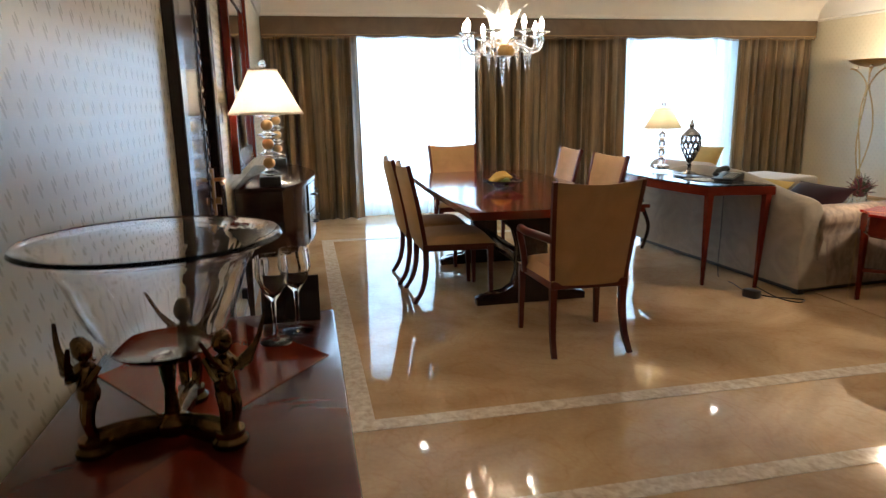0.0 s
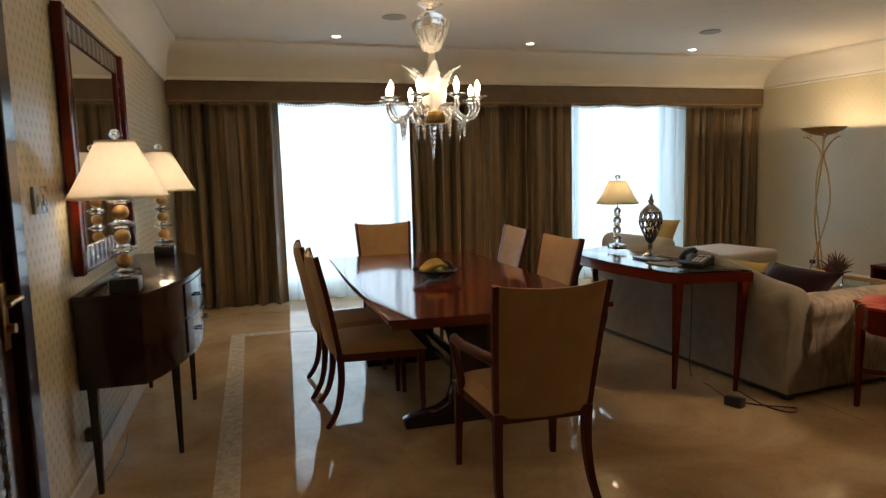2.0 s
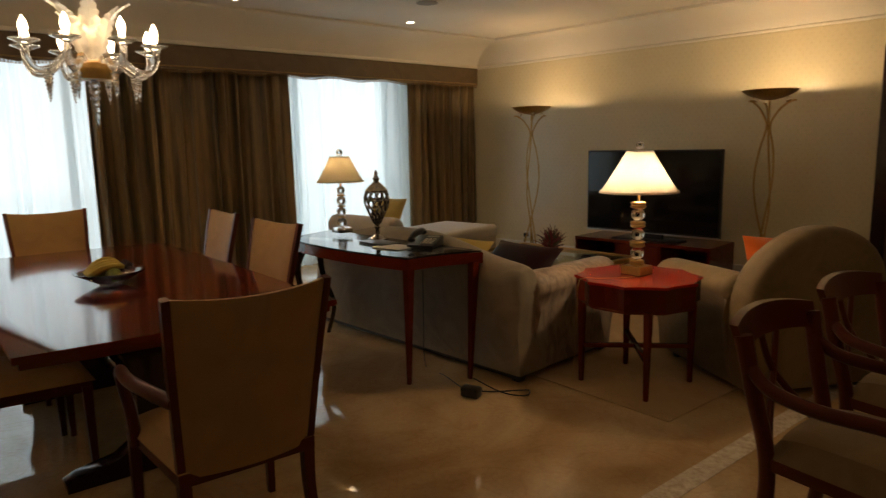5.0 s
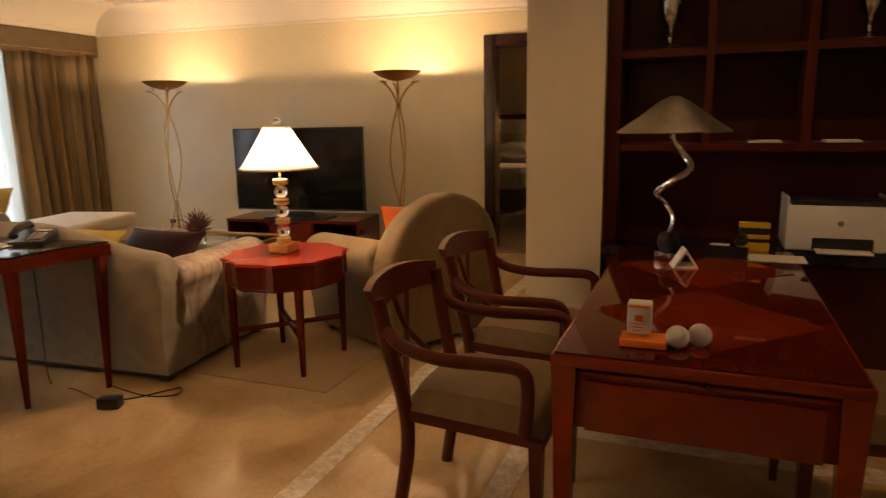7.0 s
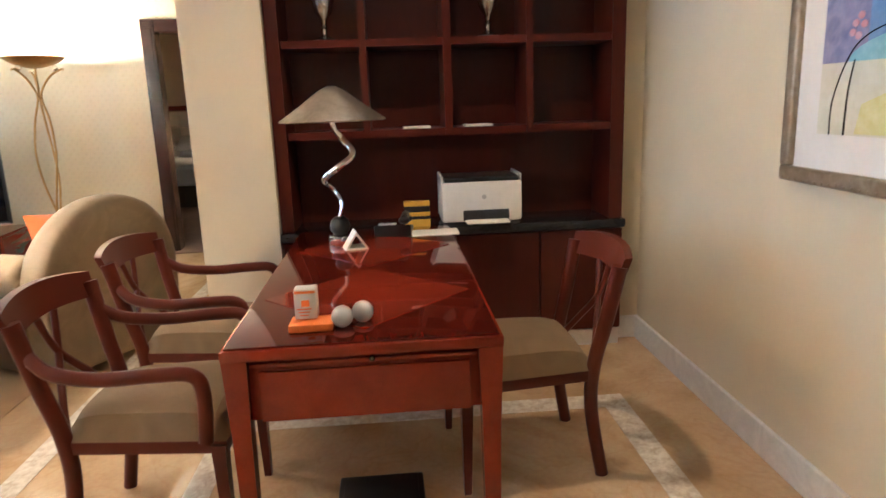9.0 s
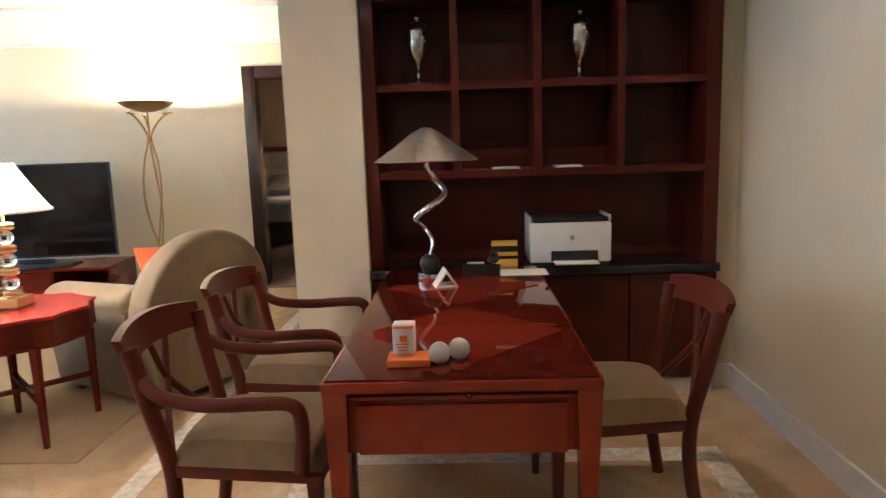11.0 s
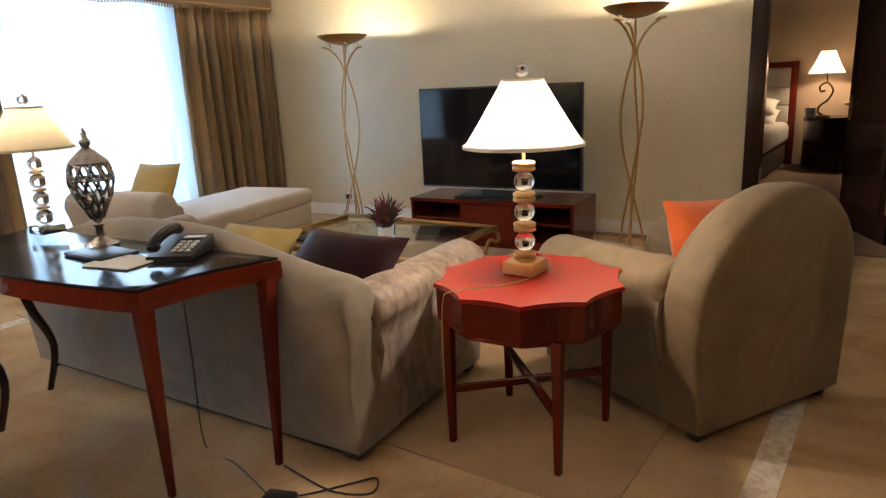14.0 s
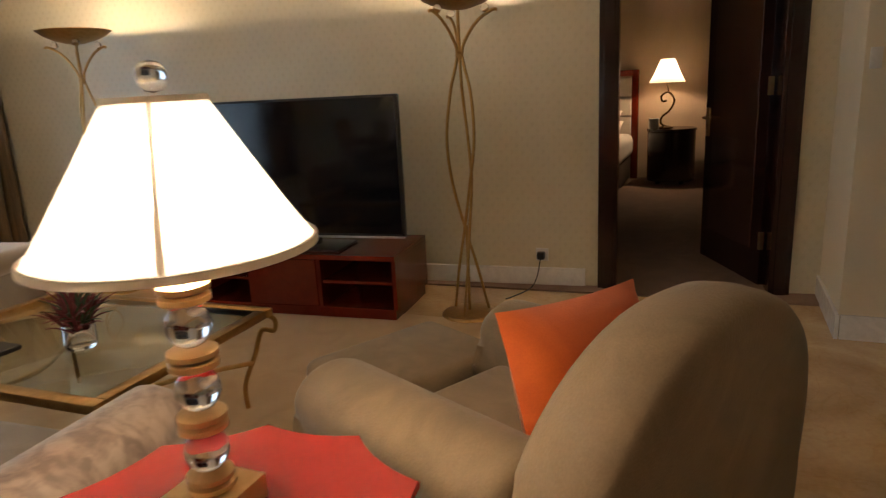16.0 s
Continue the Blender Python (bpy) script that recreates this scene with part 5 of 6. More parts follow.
tagged(ob, "mustard throw pillow on the chaise", "pillow", "throw pillows")

# sofa-back console
cn = thing("console_table", "mahogany sofa-back console with bowed front and glass top", "table", 3.60, 5.10, 0, 4)
top = [(0.12, -0.79), (0.04, -0.745), (-0.06, -0.70), (-0.17, -0.672), (-0.27, -0.66), (-0.35, -0.66)] + [(-0.35 - 0.07 * math.sin(math.pi * i / 10), -0.66 + 1.30 * i / 10) for i in range(1, 10)] + [(-0.35, 0.64), (0.10, 0.80)]
bm = B()
prism(bm, top, 0.70, 0.765, "z", 0.004)
done("top", bm, REDWOOD, cn)
bm = B()
prism(bm, [(x * 0.985, y * 0.985) for x, y in top], 0.767, 0.775, "z", 0.002)
done("glass_top", bm, STONE, cn)
for x, y, curved in ((0.075, -0.755, 0), (-0.32, -0.625, 0), (-0.31, 0.50, 1), (0.02, 0.72, 1)):
    bm = B()
    if curved:
        s = 1 if x > -0.1 else -1
        tube(bm, [(x, y, 0.71), (x - 0.035, y + 0.035, 0.58), (x - 0.02, y + 0.02, 0.42), (x + 0.03, y - 0.02, 0.22), (x - 0.01, y + 0.01, 0.0)], (0.030, 0.015), 6)
    else:
        tube(bm, [(x, y, 0.71), (x + (0.035 if x < 0 else -0.04), y + (0.06 if x < 0 else 0.0), 0.0)], (0.034, 0.014), 4, smooth_path=False)
    done("leg", bm, REDWOOD if not curved else DARKWOOD, cn)
ur = thing("lidded_urn", "openwork silver urn with pointed lid", "urn", 3.58, 5.14, 0.777)
bm = B()
lathe(bm, [(0, 0), (0.075, 0), (0.078, 0.012), (0.05, 0.022), (0.02, 0.04), (0.016, 0.075), (0.026, 0.09), (0.016, 0.10), (0.03, 0.118), (0, 0.12)], 20)
lathe(bm, [(0.085, 0.32), (0.09, 0.332), (0.07, 0.35), (0.04, 0.375), (0.018, 0.39), (0.028, 0.41), (0.014, 0.43), (0.016, 0.445), (0.0, 0.47)], 20)
for i in range(12):
    for tw in (1.2, -1.2):
        pr = [(0.026, 0.115), (0.052, 0.16), (0.080, 0.21), (0.097, 0.265), (0.084, 0.325)]
        tube(bm, [(r * math.cos(i * 0.5236 + tw * k / 4), r * math.sin(i * 0.5236 + tw * k / 4), z) for k, (r, z) in enumerate(pr)], 0.0065, 5, steps=4)
lathe(bm, [(0.092, 0.262), (0.102, 0.268), (0.094, 0.276), (0.090, 0.268), (0.092, 0.262)], 20)
bmesh.ops.scale(bm, vec=(0.84, 0.84, 1.0), verts=bm.verts)
done("body", bm, SILVER, ur)


def phone(x, y, z, rz):
    t = thing("telephone", "black desk telephone with handset and grey keys", "telephone", x, y, z, rz, "telephones")
    bm = B()
    prism(bm, [(-0.10, 0.0), (0.10, 0.0), (0.10, 0.055), (-0.10, 0.018)], -0.085, 0.085, "x", 0.005)
    done("body", bm, BLACK, t)
    bm = B()
    tube(bm, [(-0.055, -0.10, 0.05), (-0.055, -0.05, 0.075), (-0.055, 0.04, 0.085), (-0.055, 0.10, 0.08)], 0.018, 8, 1.2)
    ball(bm, (-0.055, -0.09, 0.05), 0.027, 10, 0.7), ball(bm, (-0.055, 0.095, 0.075), 0.027, 10, 0.7)
    done("handset", bm, BLACK, t)
    bm = B()
    for i in range(3):
        for j in range(4):
            box(bm, (0.005 + i * 0.026, -0.065 + j * 0.025, 0.030 + j * 0.005), (0.018, 0.015, 0.008), 0.002, seg=1)
    box(bm, (0.03, 0.06, 0.052), (0.075, 0.03, 0.005))
    done("key", bm, WHITE, t)


phone(3.64, 4.70, 0.777, -60)
bm = B()
box(bm, (3.47, 4.80, 0.780), (0.16, 0.22, 0.006), 0.001, Matrix.Translation((3.47, 4.8, 0)) @ pose(0, 0, 0, 0, 0, 12) @ Matrix.Translation((-3.47, -4.8, 0)))
tagged(done("notepad", bm, PAPER), "white notepad lying on the console", "notepad")
bm = B()
box(bm, (3.50, 5.0, 0.783), (0.15, 0.26, 0.012), 0.002)
tagged(done("folder", bm, BLACK), "black leather folder lying on the console", "folder")
bm = B()
box(bm, (3.50, 4.13, 0.03), (0.07, 0.11, 0.06), 0.012, Matrix.Translation((3.5, 4.13, 0)) @ pose(0, 0, 0, 0, 0, 20) @ Matrix.Translation((-3.5, -4.13, 0)))
for k in ((3.50, 4.16, 0.03), ):
    tube(bm, [k, (3.62, 4.10, 0.006), (3.74, 4.02, 0.005), (3.80, 3.97, 0.005), (3.72, 3.93, 0.005), (3.66, 4.06, 0.006), (3.67, 4.3, 0.02)], 0.004, 6)
tube(bm, [(3.63, 4.72, 0.70), (3.65, 4.75, 0.35), (3.62, 4.70, 0.01), (3.6, 4.5, 0.006), (3.55, 4.3, 0.006), (3.5, 4.16, 0.02)], 0.003, 6)
tagged(done("power_adapter", bm, BLACK), "black power adapter with loose cords on the floor", "adapter")

# ten-sided side table
st = thing("side_table", "red lacquered side table with ten scalloped sides", "table", 4.36, 3.655, 0)


def scallop(r, dip, k=5):
    out = []
    for i in range(10):
        a0, a1 = radians(203 + i * 36), radians(239 + i * 36)
        p, q = Vector((r * math.cos(a0), r * math.sin(a0))), Vector((r * math.cos(a1), r * math.sin(a1)))
        m = ((p + q) / 2).normalized()
        out += [tuple(p.lerp(q, s / k) - m * dip * math.sin(math.pi * s / k)) for s in range(k)]
    return out


bm = B()
prism(bm, scallop(0.355, 0.024), 0.622, 0.638, "z", 0.003)
done("top", bm, REDTOP, st)
bm = B()
prism(bm, scallop(0.345, 0.022), 0.50, 0.622, "z"), prism(bm, scallop(0.33, 0.0, 1), 0.485, 0.50, "z", 0.004)
done("apron", bm, REDWOOD, st, False)
for a in range(4):
    x, y = 0.31 * math.cos(radians(45 + 90 * a)), 0.31 * math.sin(radians(45 + 90 * a))
    bm = B()
    tube(bm, [(x, y, 0.50), (x, y, 0.0)], (0.026, 0.015), 4, smooth_path=False)
    done("leg", bm, REDWOOD, st, False)
bm = B()
for a in (45, 135):
    box(bm, (0, 0, 0.225), (0.60, 0.03, 0.025), 0.004, pose(0, 0, 0, 0, 0, a))
done("stretcher", bm, REDWOOD, st)
bm = B()
tube(bm, [(4.36, 3.62, 0.645), (4.25, 3.66, 0.641), (4.13, 3.74, 0.642), (4.06, 3.80, 0.643), (4.02, 3.81, 0.60), (4.02, 3.82, 0.3), (4.03, 3.85, 0.02)], 0.0016, 6)
tagged(done("lamp_cord", bm, MUSTARD), "thin golden lamp cord over the table edge", "cord")

# coffee table with flowers
cf = thing("coffee_table", "brass framed coffee table with clear glass top", "coffee table", 5.33, 5.25, 0, 2)
bm = B()
W2, D2 = 0.44, 0.60
for c, s in (((-W2, 0, 0.44), (0.05, 2 * D2 + 0.05, 0.035)), ((W2, 0, 0.44), (0.05, 2 * D2 + 0.05, 0.035)), ((0, -D2, 0.44), (2 * W2 - 0.05, 0.05, 0.035)), ((0, D2, 0.44), (2 * W2 - 0.05, 0.05, 0.035))):
    box(bm, c, s, 0.005)
done("rim", bm, GOLD, cf)
bm = B()
for sx in (-1, 1):
    for sy in (-1, 1):
        tube(bm, [(sx * W2, sy * D2, 0.43), (sx * (W2 + 0.035), sy * (D2 + 0.02), 0.40), (sx * (W2 + 0.03), sy * (D2 + 0.015), 0.35), (sx * (W2 - 0.01), sy * (D2 - 0.02), 0.36), (sx * (W2 - 0.03), sy * (D2 - 0.05), 0.26), (sx * (W2 - 0.06), sy * (D2 - 0.10), 0.12), (sx * (W2 - 0.06), sy * (D2 - 0.10), 0.012)], 0.011, 8)
for sy in (-1, 1):
    tube(bm, [(-W2 + 0.04, sy * (D2 - 0.06), 0.22), (0, sy * (D2 - 0.3), 0.24), (W2 - 0.04, sy * (D2 - 0.06), 0.22)], 0.011, 8)
done("leg", bm, GOLD, cf)
bm = B()
box(bm, (0, 0, 0.448), (2 * W2 - 0.045, 2 * D2 - 0.045, 0.012), 0.003)
done("glass_top", bm, SMOKE, cf).visible_shadow = False
vs = thing("flower_vase", "dark red flowers in a small glass vase", "vase", 5.24, 5.08, 0.459)
bm = B()
lathe(bm, [(0, 0), (0.05, 0), (0.055, 0.01), (0.058, 0.09), (0.05, 0.10), (0.048, 0.098), (0.054, 0.088), (0.05, 0.014), (0, 0.012)], 24)
done("vase", bm, GLASS, vs)
rnd = random.Random(7)
for mt, cnt in ((LEAFRED, 90), (LEAFGREEN, 40)):
    bm = B()
    for i in range(cnt):
        a, el = rnd.uniform(0, 6.283), rnd.uniform(0.25, 1.4)
        L = rnd.uniform(0.09, 0.17)
        dv = Vector((math.cos(a) * math.cos(el), math.sin(a) * math.cos(el), math.sin(el)))
        o = Vector((rnd.uniform(-0.04, 0.04), rnd.uniform(-0.04, 0.04), rnd.uniform(0.07, 0.12)))
        tube(bm, [o, o + dv * L * 0.6 + Vector((0, 0, 0.01)), o + dv * L], (0.009, 0.002), 5, 0.5, steps=3)
    tagged(done("bloom" if cnt == 90 else "foliage", bm, mt, vs), kind="stuff")
bm = B()
box(bm, (5.05, 5.45, 0.466), (0.22, 0.30, 0.018), 0.003)
tagged(done("magazine", bm, BLACK), "dark magazine on the glass coffee table", "magazine")
bm = B()
box(bm, (5.0, 5.68, 0.464), (0.05, 0.16, 0.018), 0.004)
tagged(done("remote_control", bm, BLACK), "black remote control on the glass coffee table", "remote")

# television and stand
tvrot = SLOPE
tv = thing("television", "large flat black television, switched off", "television", 7.06, 5.355, 0.40, tvrot)
bm = B()
box(bm, (0, 0, 0.49), (0.045, 1.46, 0.85), 0.006)
done("housing", bm, BLACK, tv)
bm = B()
box(bm, (-0.0245, 0, 0.495), (0.003, 1.43, 0.81))
done("screen", bm, SCREEN, tv, False)
bm = B()
box(bm, (-0.02, 0, 0.068), (0.03, 1.46, 0.012), 0.003)
done("trim", bm, STEEL, tv)
bm = B()
box(bm, (0, 0, 0.04), (0.06, 0.30, 0.07), 0.004), box(bm, (-0.02, 0, 0.008), (0.28, 0.70, 0.014), 0.005)
done("foot", bm, BLACK, tv)
ts = thing("television_stand", "low red mahogany television stand with open shelves", "tv stand", 7.12, 5.37, 0, tvrot)
bm = B()
hx, hy = 0.29, 0.74
box(bm, (0, 0, 0.385), (2 * hx, 2 * hy, 0.03), 0.003), box(bm, (0, 0, 0.035), (2 * hx - 0.03, 2 * hy - 0.03, 0.07), 0.003)
for yy in (-hy + 0.012, -0.24, 0.24, hy - 0.012):
    box(bm, (0.005, yy, 0.22), (2 * hx - 0.014, 0.024, 0.30))
box(bm, (hx - 0.02, 0, 0.22), (0.02, 2 * hy - 0.03, 0.30))
for yy in (-0.49, 0.49):
    box(bm, (0.01, yy, 0.225), (2 * hx - 0.05, 0.47, 0.016))
done("carcass", bm, REDWOOD, ts, False)
bm = B()
box(bm, (-hx + 0.012, 0, 0.22), (0.018, 0.45, 0.29), 0.002)
done("door", bm, REDWOOD, ts, False)
bm = B()
box(bm, (6.83, 5.30, 0.407), (0.05, 0.17, 0.014), 0.003)
tagged(done("remote_control", bm, BLACK), "black remote control on the television stand", "remote")
for x, y, z in ((wall_x(3.96) - 0.012, 3.96, 0.22), (wall_x(7.45) - 0.012, 7.45, 0.22)):
    bm = B()
    box(bm, (x, y, z), (0.012, 0.085, 0.085), 0.003)
    tagged(done("wall_socket", bm, WHITE), "white wall socket plate", "socket", "wall sockets")
    bm = B()
    box(bm, (x - 0.03, y, z), (0.05, 0.05, 0.05), 0.008)
    tube(bm, [(x - 0.05, y, z - 0.02), (x - 0.07, y + 0.02, 0.08), (x - 0.12, y + 0.06, 0.01), (x - 0.35, y + 0.15, 0.008)], 0.004, 6)
    tagged(done("plug", bm, BLACK), "black plug with cord in the wall socket", "plug", "plugs")

# ---- study corner: desk, chairs, bookcase ----
dk = thing("desk", "red mahogany writing desk with glass-smooth top", "desk", 3.72, 1.455, 0)
bm = B()
box(bm, (0.0, 0, 0.735), (1.60, 0.74, 0.03), 0.004)
done("top", bm, DESKWOOD, dk)
bm = B()
box(bm, (0.0, 0.0, 0.753), (1.58, 0.72, 0.006), 0.002)
done("polished_pane", bm, PANE, dk)
for cx in (-0.36, 0.36):
    bm = B()
    prism(bm, [(cx - 0.34, 0), (cx, -0.33), (cx + 0.34, 0), (cx, 0.33)], 0.7562, 0.7572)
    done("veneer_diamond", bm, PANE2, dk, False)
bm = B()
box(bm, (0, 0, 0.63), (1.53, 0.67, 0.18), 0.003)
done("apron", bm, DESKWOOD, dk)
bm = B()
box(bm, (-0.772, 0, 0.61), (0.014, 0.56, 0.14), 0.003), box(bm, (-0.775, 0, 0.70), (0.01, 0.60, 0.012), 0.002)
done("drawer", bm, DESKWOOD, dk)
bm = B()
ball(bm, (-0.785, -0.02, 0.705), 0.009, 8)
done("knob", bm, BRONZE, dk)
for x in (-0.765, 0.765):
    for y in (-0.335, 0.335):
        bm = B()
        tube(bm, [(x, y, 0.72), (x, y, 0.50), (x, y, 0.0)], (0.046, 0.026), 4, smooth_path=False)
        done("leg", bm, DESKWOOD, dk, False)


def desk_chair(arms):
    t = thing("desk_chair", "cherry wood chair with crossed back, olive seat" + (" and arms" if arms else ""), "chair", 0, 0, 0, 0, "chairs round the desk")
    bm = B()
    nn = 12
    g = [[None] * (nn + 1) for _ in range(nn + 1)]
    for i in range(nn + 1):
        for j in range(nn + 1):
            u, v = 2 * i / nn - 1, 2 * j / nn - 1
            hw = 0.215 + (v + 1) / 2 * 0.04
            g[i][j] = bm.verts.new((u * hw, v * 0.25, 0.412 + 0.098 * max(0, (1 - u ** 4) * (1 - v ** 4)) ** 0.42))
    for i in range(nn):
        for j in range(nn):
            bm.faces.new((g[i][j], g[i + 1][j], g[i + 1][j + 1], g[i][j + 1]))
    done("seat", bm, OLIVE, t)
    bm = B()
    prism(bm, [(-0.255, 0.25), (0.255, 0.25), (0.215, -0.25), (-0.215, -0.25)], 0.37, 0.415, "z", 0.006)
    done("seat_rail", bm, CHAIRWOOD, t)
    bm = B()
    nr = 12
    rows = []
    for j, z in enumerate((0.735, 0.775, 0.82)):
        for off in (0.014, -0.014):
            rows.append([bm.verts.new(((2 * i / nr - 1) * (0.235 + 0.01 * j), -0.315 - 0.012 * j - 0.05 * (1 - (2 * i / nr - 1) ** 2) + off, z + (0.025 * (1 - (2 * i / nr - 1) ** 2) if j == 2 else 0.012 * (1 - (2 * i / nr - 1) ** 2) if j == 0 else 0.015 * (1 - (2 * i / nr - 1) ** 2)))) for i in range(nr + 1)])
    order = [rows[0], rows[2], rows[4], rows[5], rows[3], rows[1]]
    for a, b in zip(order, order[1:] + order[:1]):
        for i in range(nr):
            bm.faces.new((a[i], a[i + 1], b[i + 1], b[i]))
    bm.faces.new([r[0] for r in order]), bm.faces.new([r[-1] for r in order][::-1])
    done("top_rail", bm, CHAIRWOOD, t)
    for sx in (-1, 1):
        bm = B()
        tube(bm, [(sx * 0.232, -0.318, 0.79), (sx * 0.218, -0.28, 0.60), (sx * 0.205, -0.24, 0.42), (sx * 0.205, -0.235, 0.25), (sx * 0.215, -0.275, 0.0)], (0.024, 0.020), 12, 1.2, side=(0, 1, 0))
        done("leg", bm, CHAIRWOOD, t)
        bm = B()
        tube(bm, [(sx * 0.24, 0.225, 0.40), (sx * 0.245, 0.23, 0.0)], (0.030, 0.018), 4, smooth_path=False)
        done("leg", bm, CHAIRWOOD, t)
        bm = B()
        if not arms:
            bm.free()
        else:
            tube(bm, [(sx * 0.225, -0.292, 0.69), (sx * 0.25, -0.22, 0.645), (sx * 0.27, -0.08, 0.628), (sx * 0.275, 0.08, 0.635), (sx * 0.275, 0.18, 0.63), (sx * 0.268, 0.205, 0.57), (sx * 0.25, 0.19, 0.41)], 0.0195, 12, 1.15)
            done("arm", bm, CHAIRWOOD, t)
        bm = B()
        tube(bm, [(sx * -0.05, -0.352, 0.745), (0, -0.33, 0.62), (sx * 0.10, -0.285, 0.50), (sx * 0.165, -0.25, 0.42)], 0.011, 10, 1.3)
        done("back_cross", bm, CHAIRWOOD, t)
    return t


dc = desk_chair(True)
dc.matrix_basis = pose(3.36, 2.12, 0, 0, 0, 178)
copy_thing(dc, pose(4.07, 2.14, 0, 0, 0, 176))
desk_chair(False).matrix_basis = pose(3.63, 0.93, 0, 0, 0, 3)

bk = thing("bookcase", "dark mahogany built-in bookcase over cupboards", "bookcase", 4.69, 0, 0)
bm = B()
for ya, yb in ((0.145, 0.215), (0.62, 0.655), (1.035, 1.075), (1.455, 1.49), (1.875, 1.94)):
    z0 = 1.19 if 0.3 < ya < 1.7 else 0.72
    box(bm, (0.165 - (0.0 if 0.3 < ya < 1.7 else 0.003), (ya + yb) / 2, (z0 + 2.55) / 2), (0.33, yb - ya, 2.55 - z0))
for z0, z1 in ((1.19, 1.228), (1.635, 1.672), (2.08, 2.115), (2.5, 2.56)):
    box(bm, (0.168, 1.04, (z0 + z1) / 2), (0.324, 1.66, z1 - z0))
done("carcass", bm, SHELFWOOD, bk, False)
bm = B()
box(bm, (0.318, 1.04, 1.62), (0.014, 1.72, 1.82)), box(bm, (0.16, 1.04, 2.655), (0.31, 1.79, 0.185))
done("back_panel", bm, SHELFWOOD, bk, False)
bm = B()
for k in range(4):
    box(bm, (0.0, 0.365 + k * 0.45, 0.385), (0.022, 0.444, 0.56), 0.003)
done("cupboard_door", bm, SHELFWOOD, bk, False)
bm = B()
box(bm, (0.165, 1.04, 0.385), (0.30, 1.79, 0.57))
done("cupboard", bm, SHELFWOOD, bk, False)
bm = B()
box(bm, (0.14, 1.04, 0.697), (0.36, 1.81, 0.045), 0.006)
done("counter", bm, STONE, bk)
for yy in (1.66, 0.83):
    t = thing("silver_goblet", "tarnished silver lidded goblet on the shelf", "goblet", 4.80, yy, 1.673, 0, "goblets on the bookcase")
    bm = B()
    lathe(bm, [(0, 0), (0.055, 0), (0.057, 0.008), (0.035, 0.018), (0.012, 0.035), (0.012, 0.06), (0.02, 0.07), (0.011, 0.082), (0.016, 0.105), (0.042, 0.14), (0.056, 0.20), (0.052, 0.27), (0.058, 0.275), (0.04, 0.305), (0.012, 0.325), (0.016, 0.34), (0, 0.355)], 20)
    done("cup", bm, SILVER, t)
for yy in (1.22, 0.90):
    bm = B()
    box(bm, (4.77, yy, 1.2335), (0.16, 0.14, 0.01), 0.001)
    tagged(done("booklet", bm, PAPER), "small white booklet on the shelf", "booklet", "booklets on the shelf")
pr = thing("printer", "white laser printer with black top tray", "printer", 4.80, 0.90, 0.7205)
bm = B()
box(bm, (0, 0, 0.125), (0.30, 0.42, 0.21), 0.014)
for yy in (-0.205, 0.205):
    box(bm, (0.0, yy, 0.245), (0.26, 0.012, 0.035), 0.004)
done("body", bm, WHITE, pr)
bm = B()
box(bm, (-0.01, 0, 0.240), (0.27, 0.385, 0.022), 0.004), box(bm, (-0.152, -0.02, 0.055), (0.01, 0.24, 0.055), 0.003), box(bm, (0, 0, 0.01), (0.28, 0.40, 0.02))
done("tray_slot", bm, BLACK, pr)
bm = B()
box(bm, (-0.19, -0.02, 0.03), (0.12, 0.22, 0.008), 0.002)
done("paper", bm, PAPER, pr)
bm = B()
lathe(bm, [(0, 0), (0.012, 0), (0.012, 0.003), (0, 0.003)], 16)
bmesh.ops.transform(bm, matrix=pose(-0.1505, -0.01, 0.15, 0, -90, 0), verts=bm.verts)
done("badge", bm, STEEL, pr)
tb2 = thing("tea_box", "small black carton with yellow bands on the counter", "carton", 4.66, 1.24, 0.7205)
bm = B()
box(bm, (0, 0, 0.07), (0.05, 0.13, 0.14), 0.003)
done("carton", bm, BLACK, tb2)
for z0, z1 in ((0.118, 0.1415), (0.066, 0.088), (0.006, 0.05)):
    bm = B()
    box(bm, (0, 0, (z0 + z1) / 2), (0.053, 0.133, z1 - z0), 0.002)
    done("band", bm, YELLOW, tb2, False, "yellow printed band")
dl = thing("desk_lamp", "chrome spiral desk lamp with wide conical shade", "desk lamp", 4.20, 1.60, 0.757)
bm = B()
lathe(bm, [(0, 0), (0.052, 0), (0.055, 0.006), (0.055, 0.035), (0.045, 0.042), (0, 0.042)], 28)
tube(bm, [(0, 0, 0.11), (0.0, -0.015, 0.18), (0.035, 0.02, 0.235), (0.0, 0.055, 0.285), (-0.045, -0.01, 0.34), (0.0, -0.076, 0.395), (0.035, -0.03, 0.46), (0, 0.0, 0.51), (0, 0, 0.56)], 0.010, 8, 1.5)
done("stem", bm, CHROME, dl)
bm = B()
lathe(bm, [(0, 0.042), (0.03, 0.042), (0.042, 0.06), (0.045, 0.08), (0.038, 0.105), (0.02, 0.12), (0, 0.122)], 24)
done("sphere_base", bm, BLACK, dl)
bm = B()
lathe(bm, [(0.225, 0.535), (0.228, 0.540), (0.14, 0.60), (0.06, 0.66), (0.02, 0.68), (0, 0.682), (0, 0.676), (0.02, 0.674), (0.06, 0.653), (0.14, 0.594), (0.225, 0.535)], 40)
done("shade", bm, noise_mat("brushed_silver_shade", (0.50, 0.44, 0.36), (0.72, 0.66, 0.58), 9, 0.36, 1.0, bump=0.1), dl)
phone(4.38, 1.36, 0.757, 85)
tc = thing("tent_card", "white folded tent card on the desk", "card", 4.08, 1.53, 0.7575, 12)
bm = B()
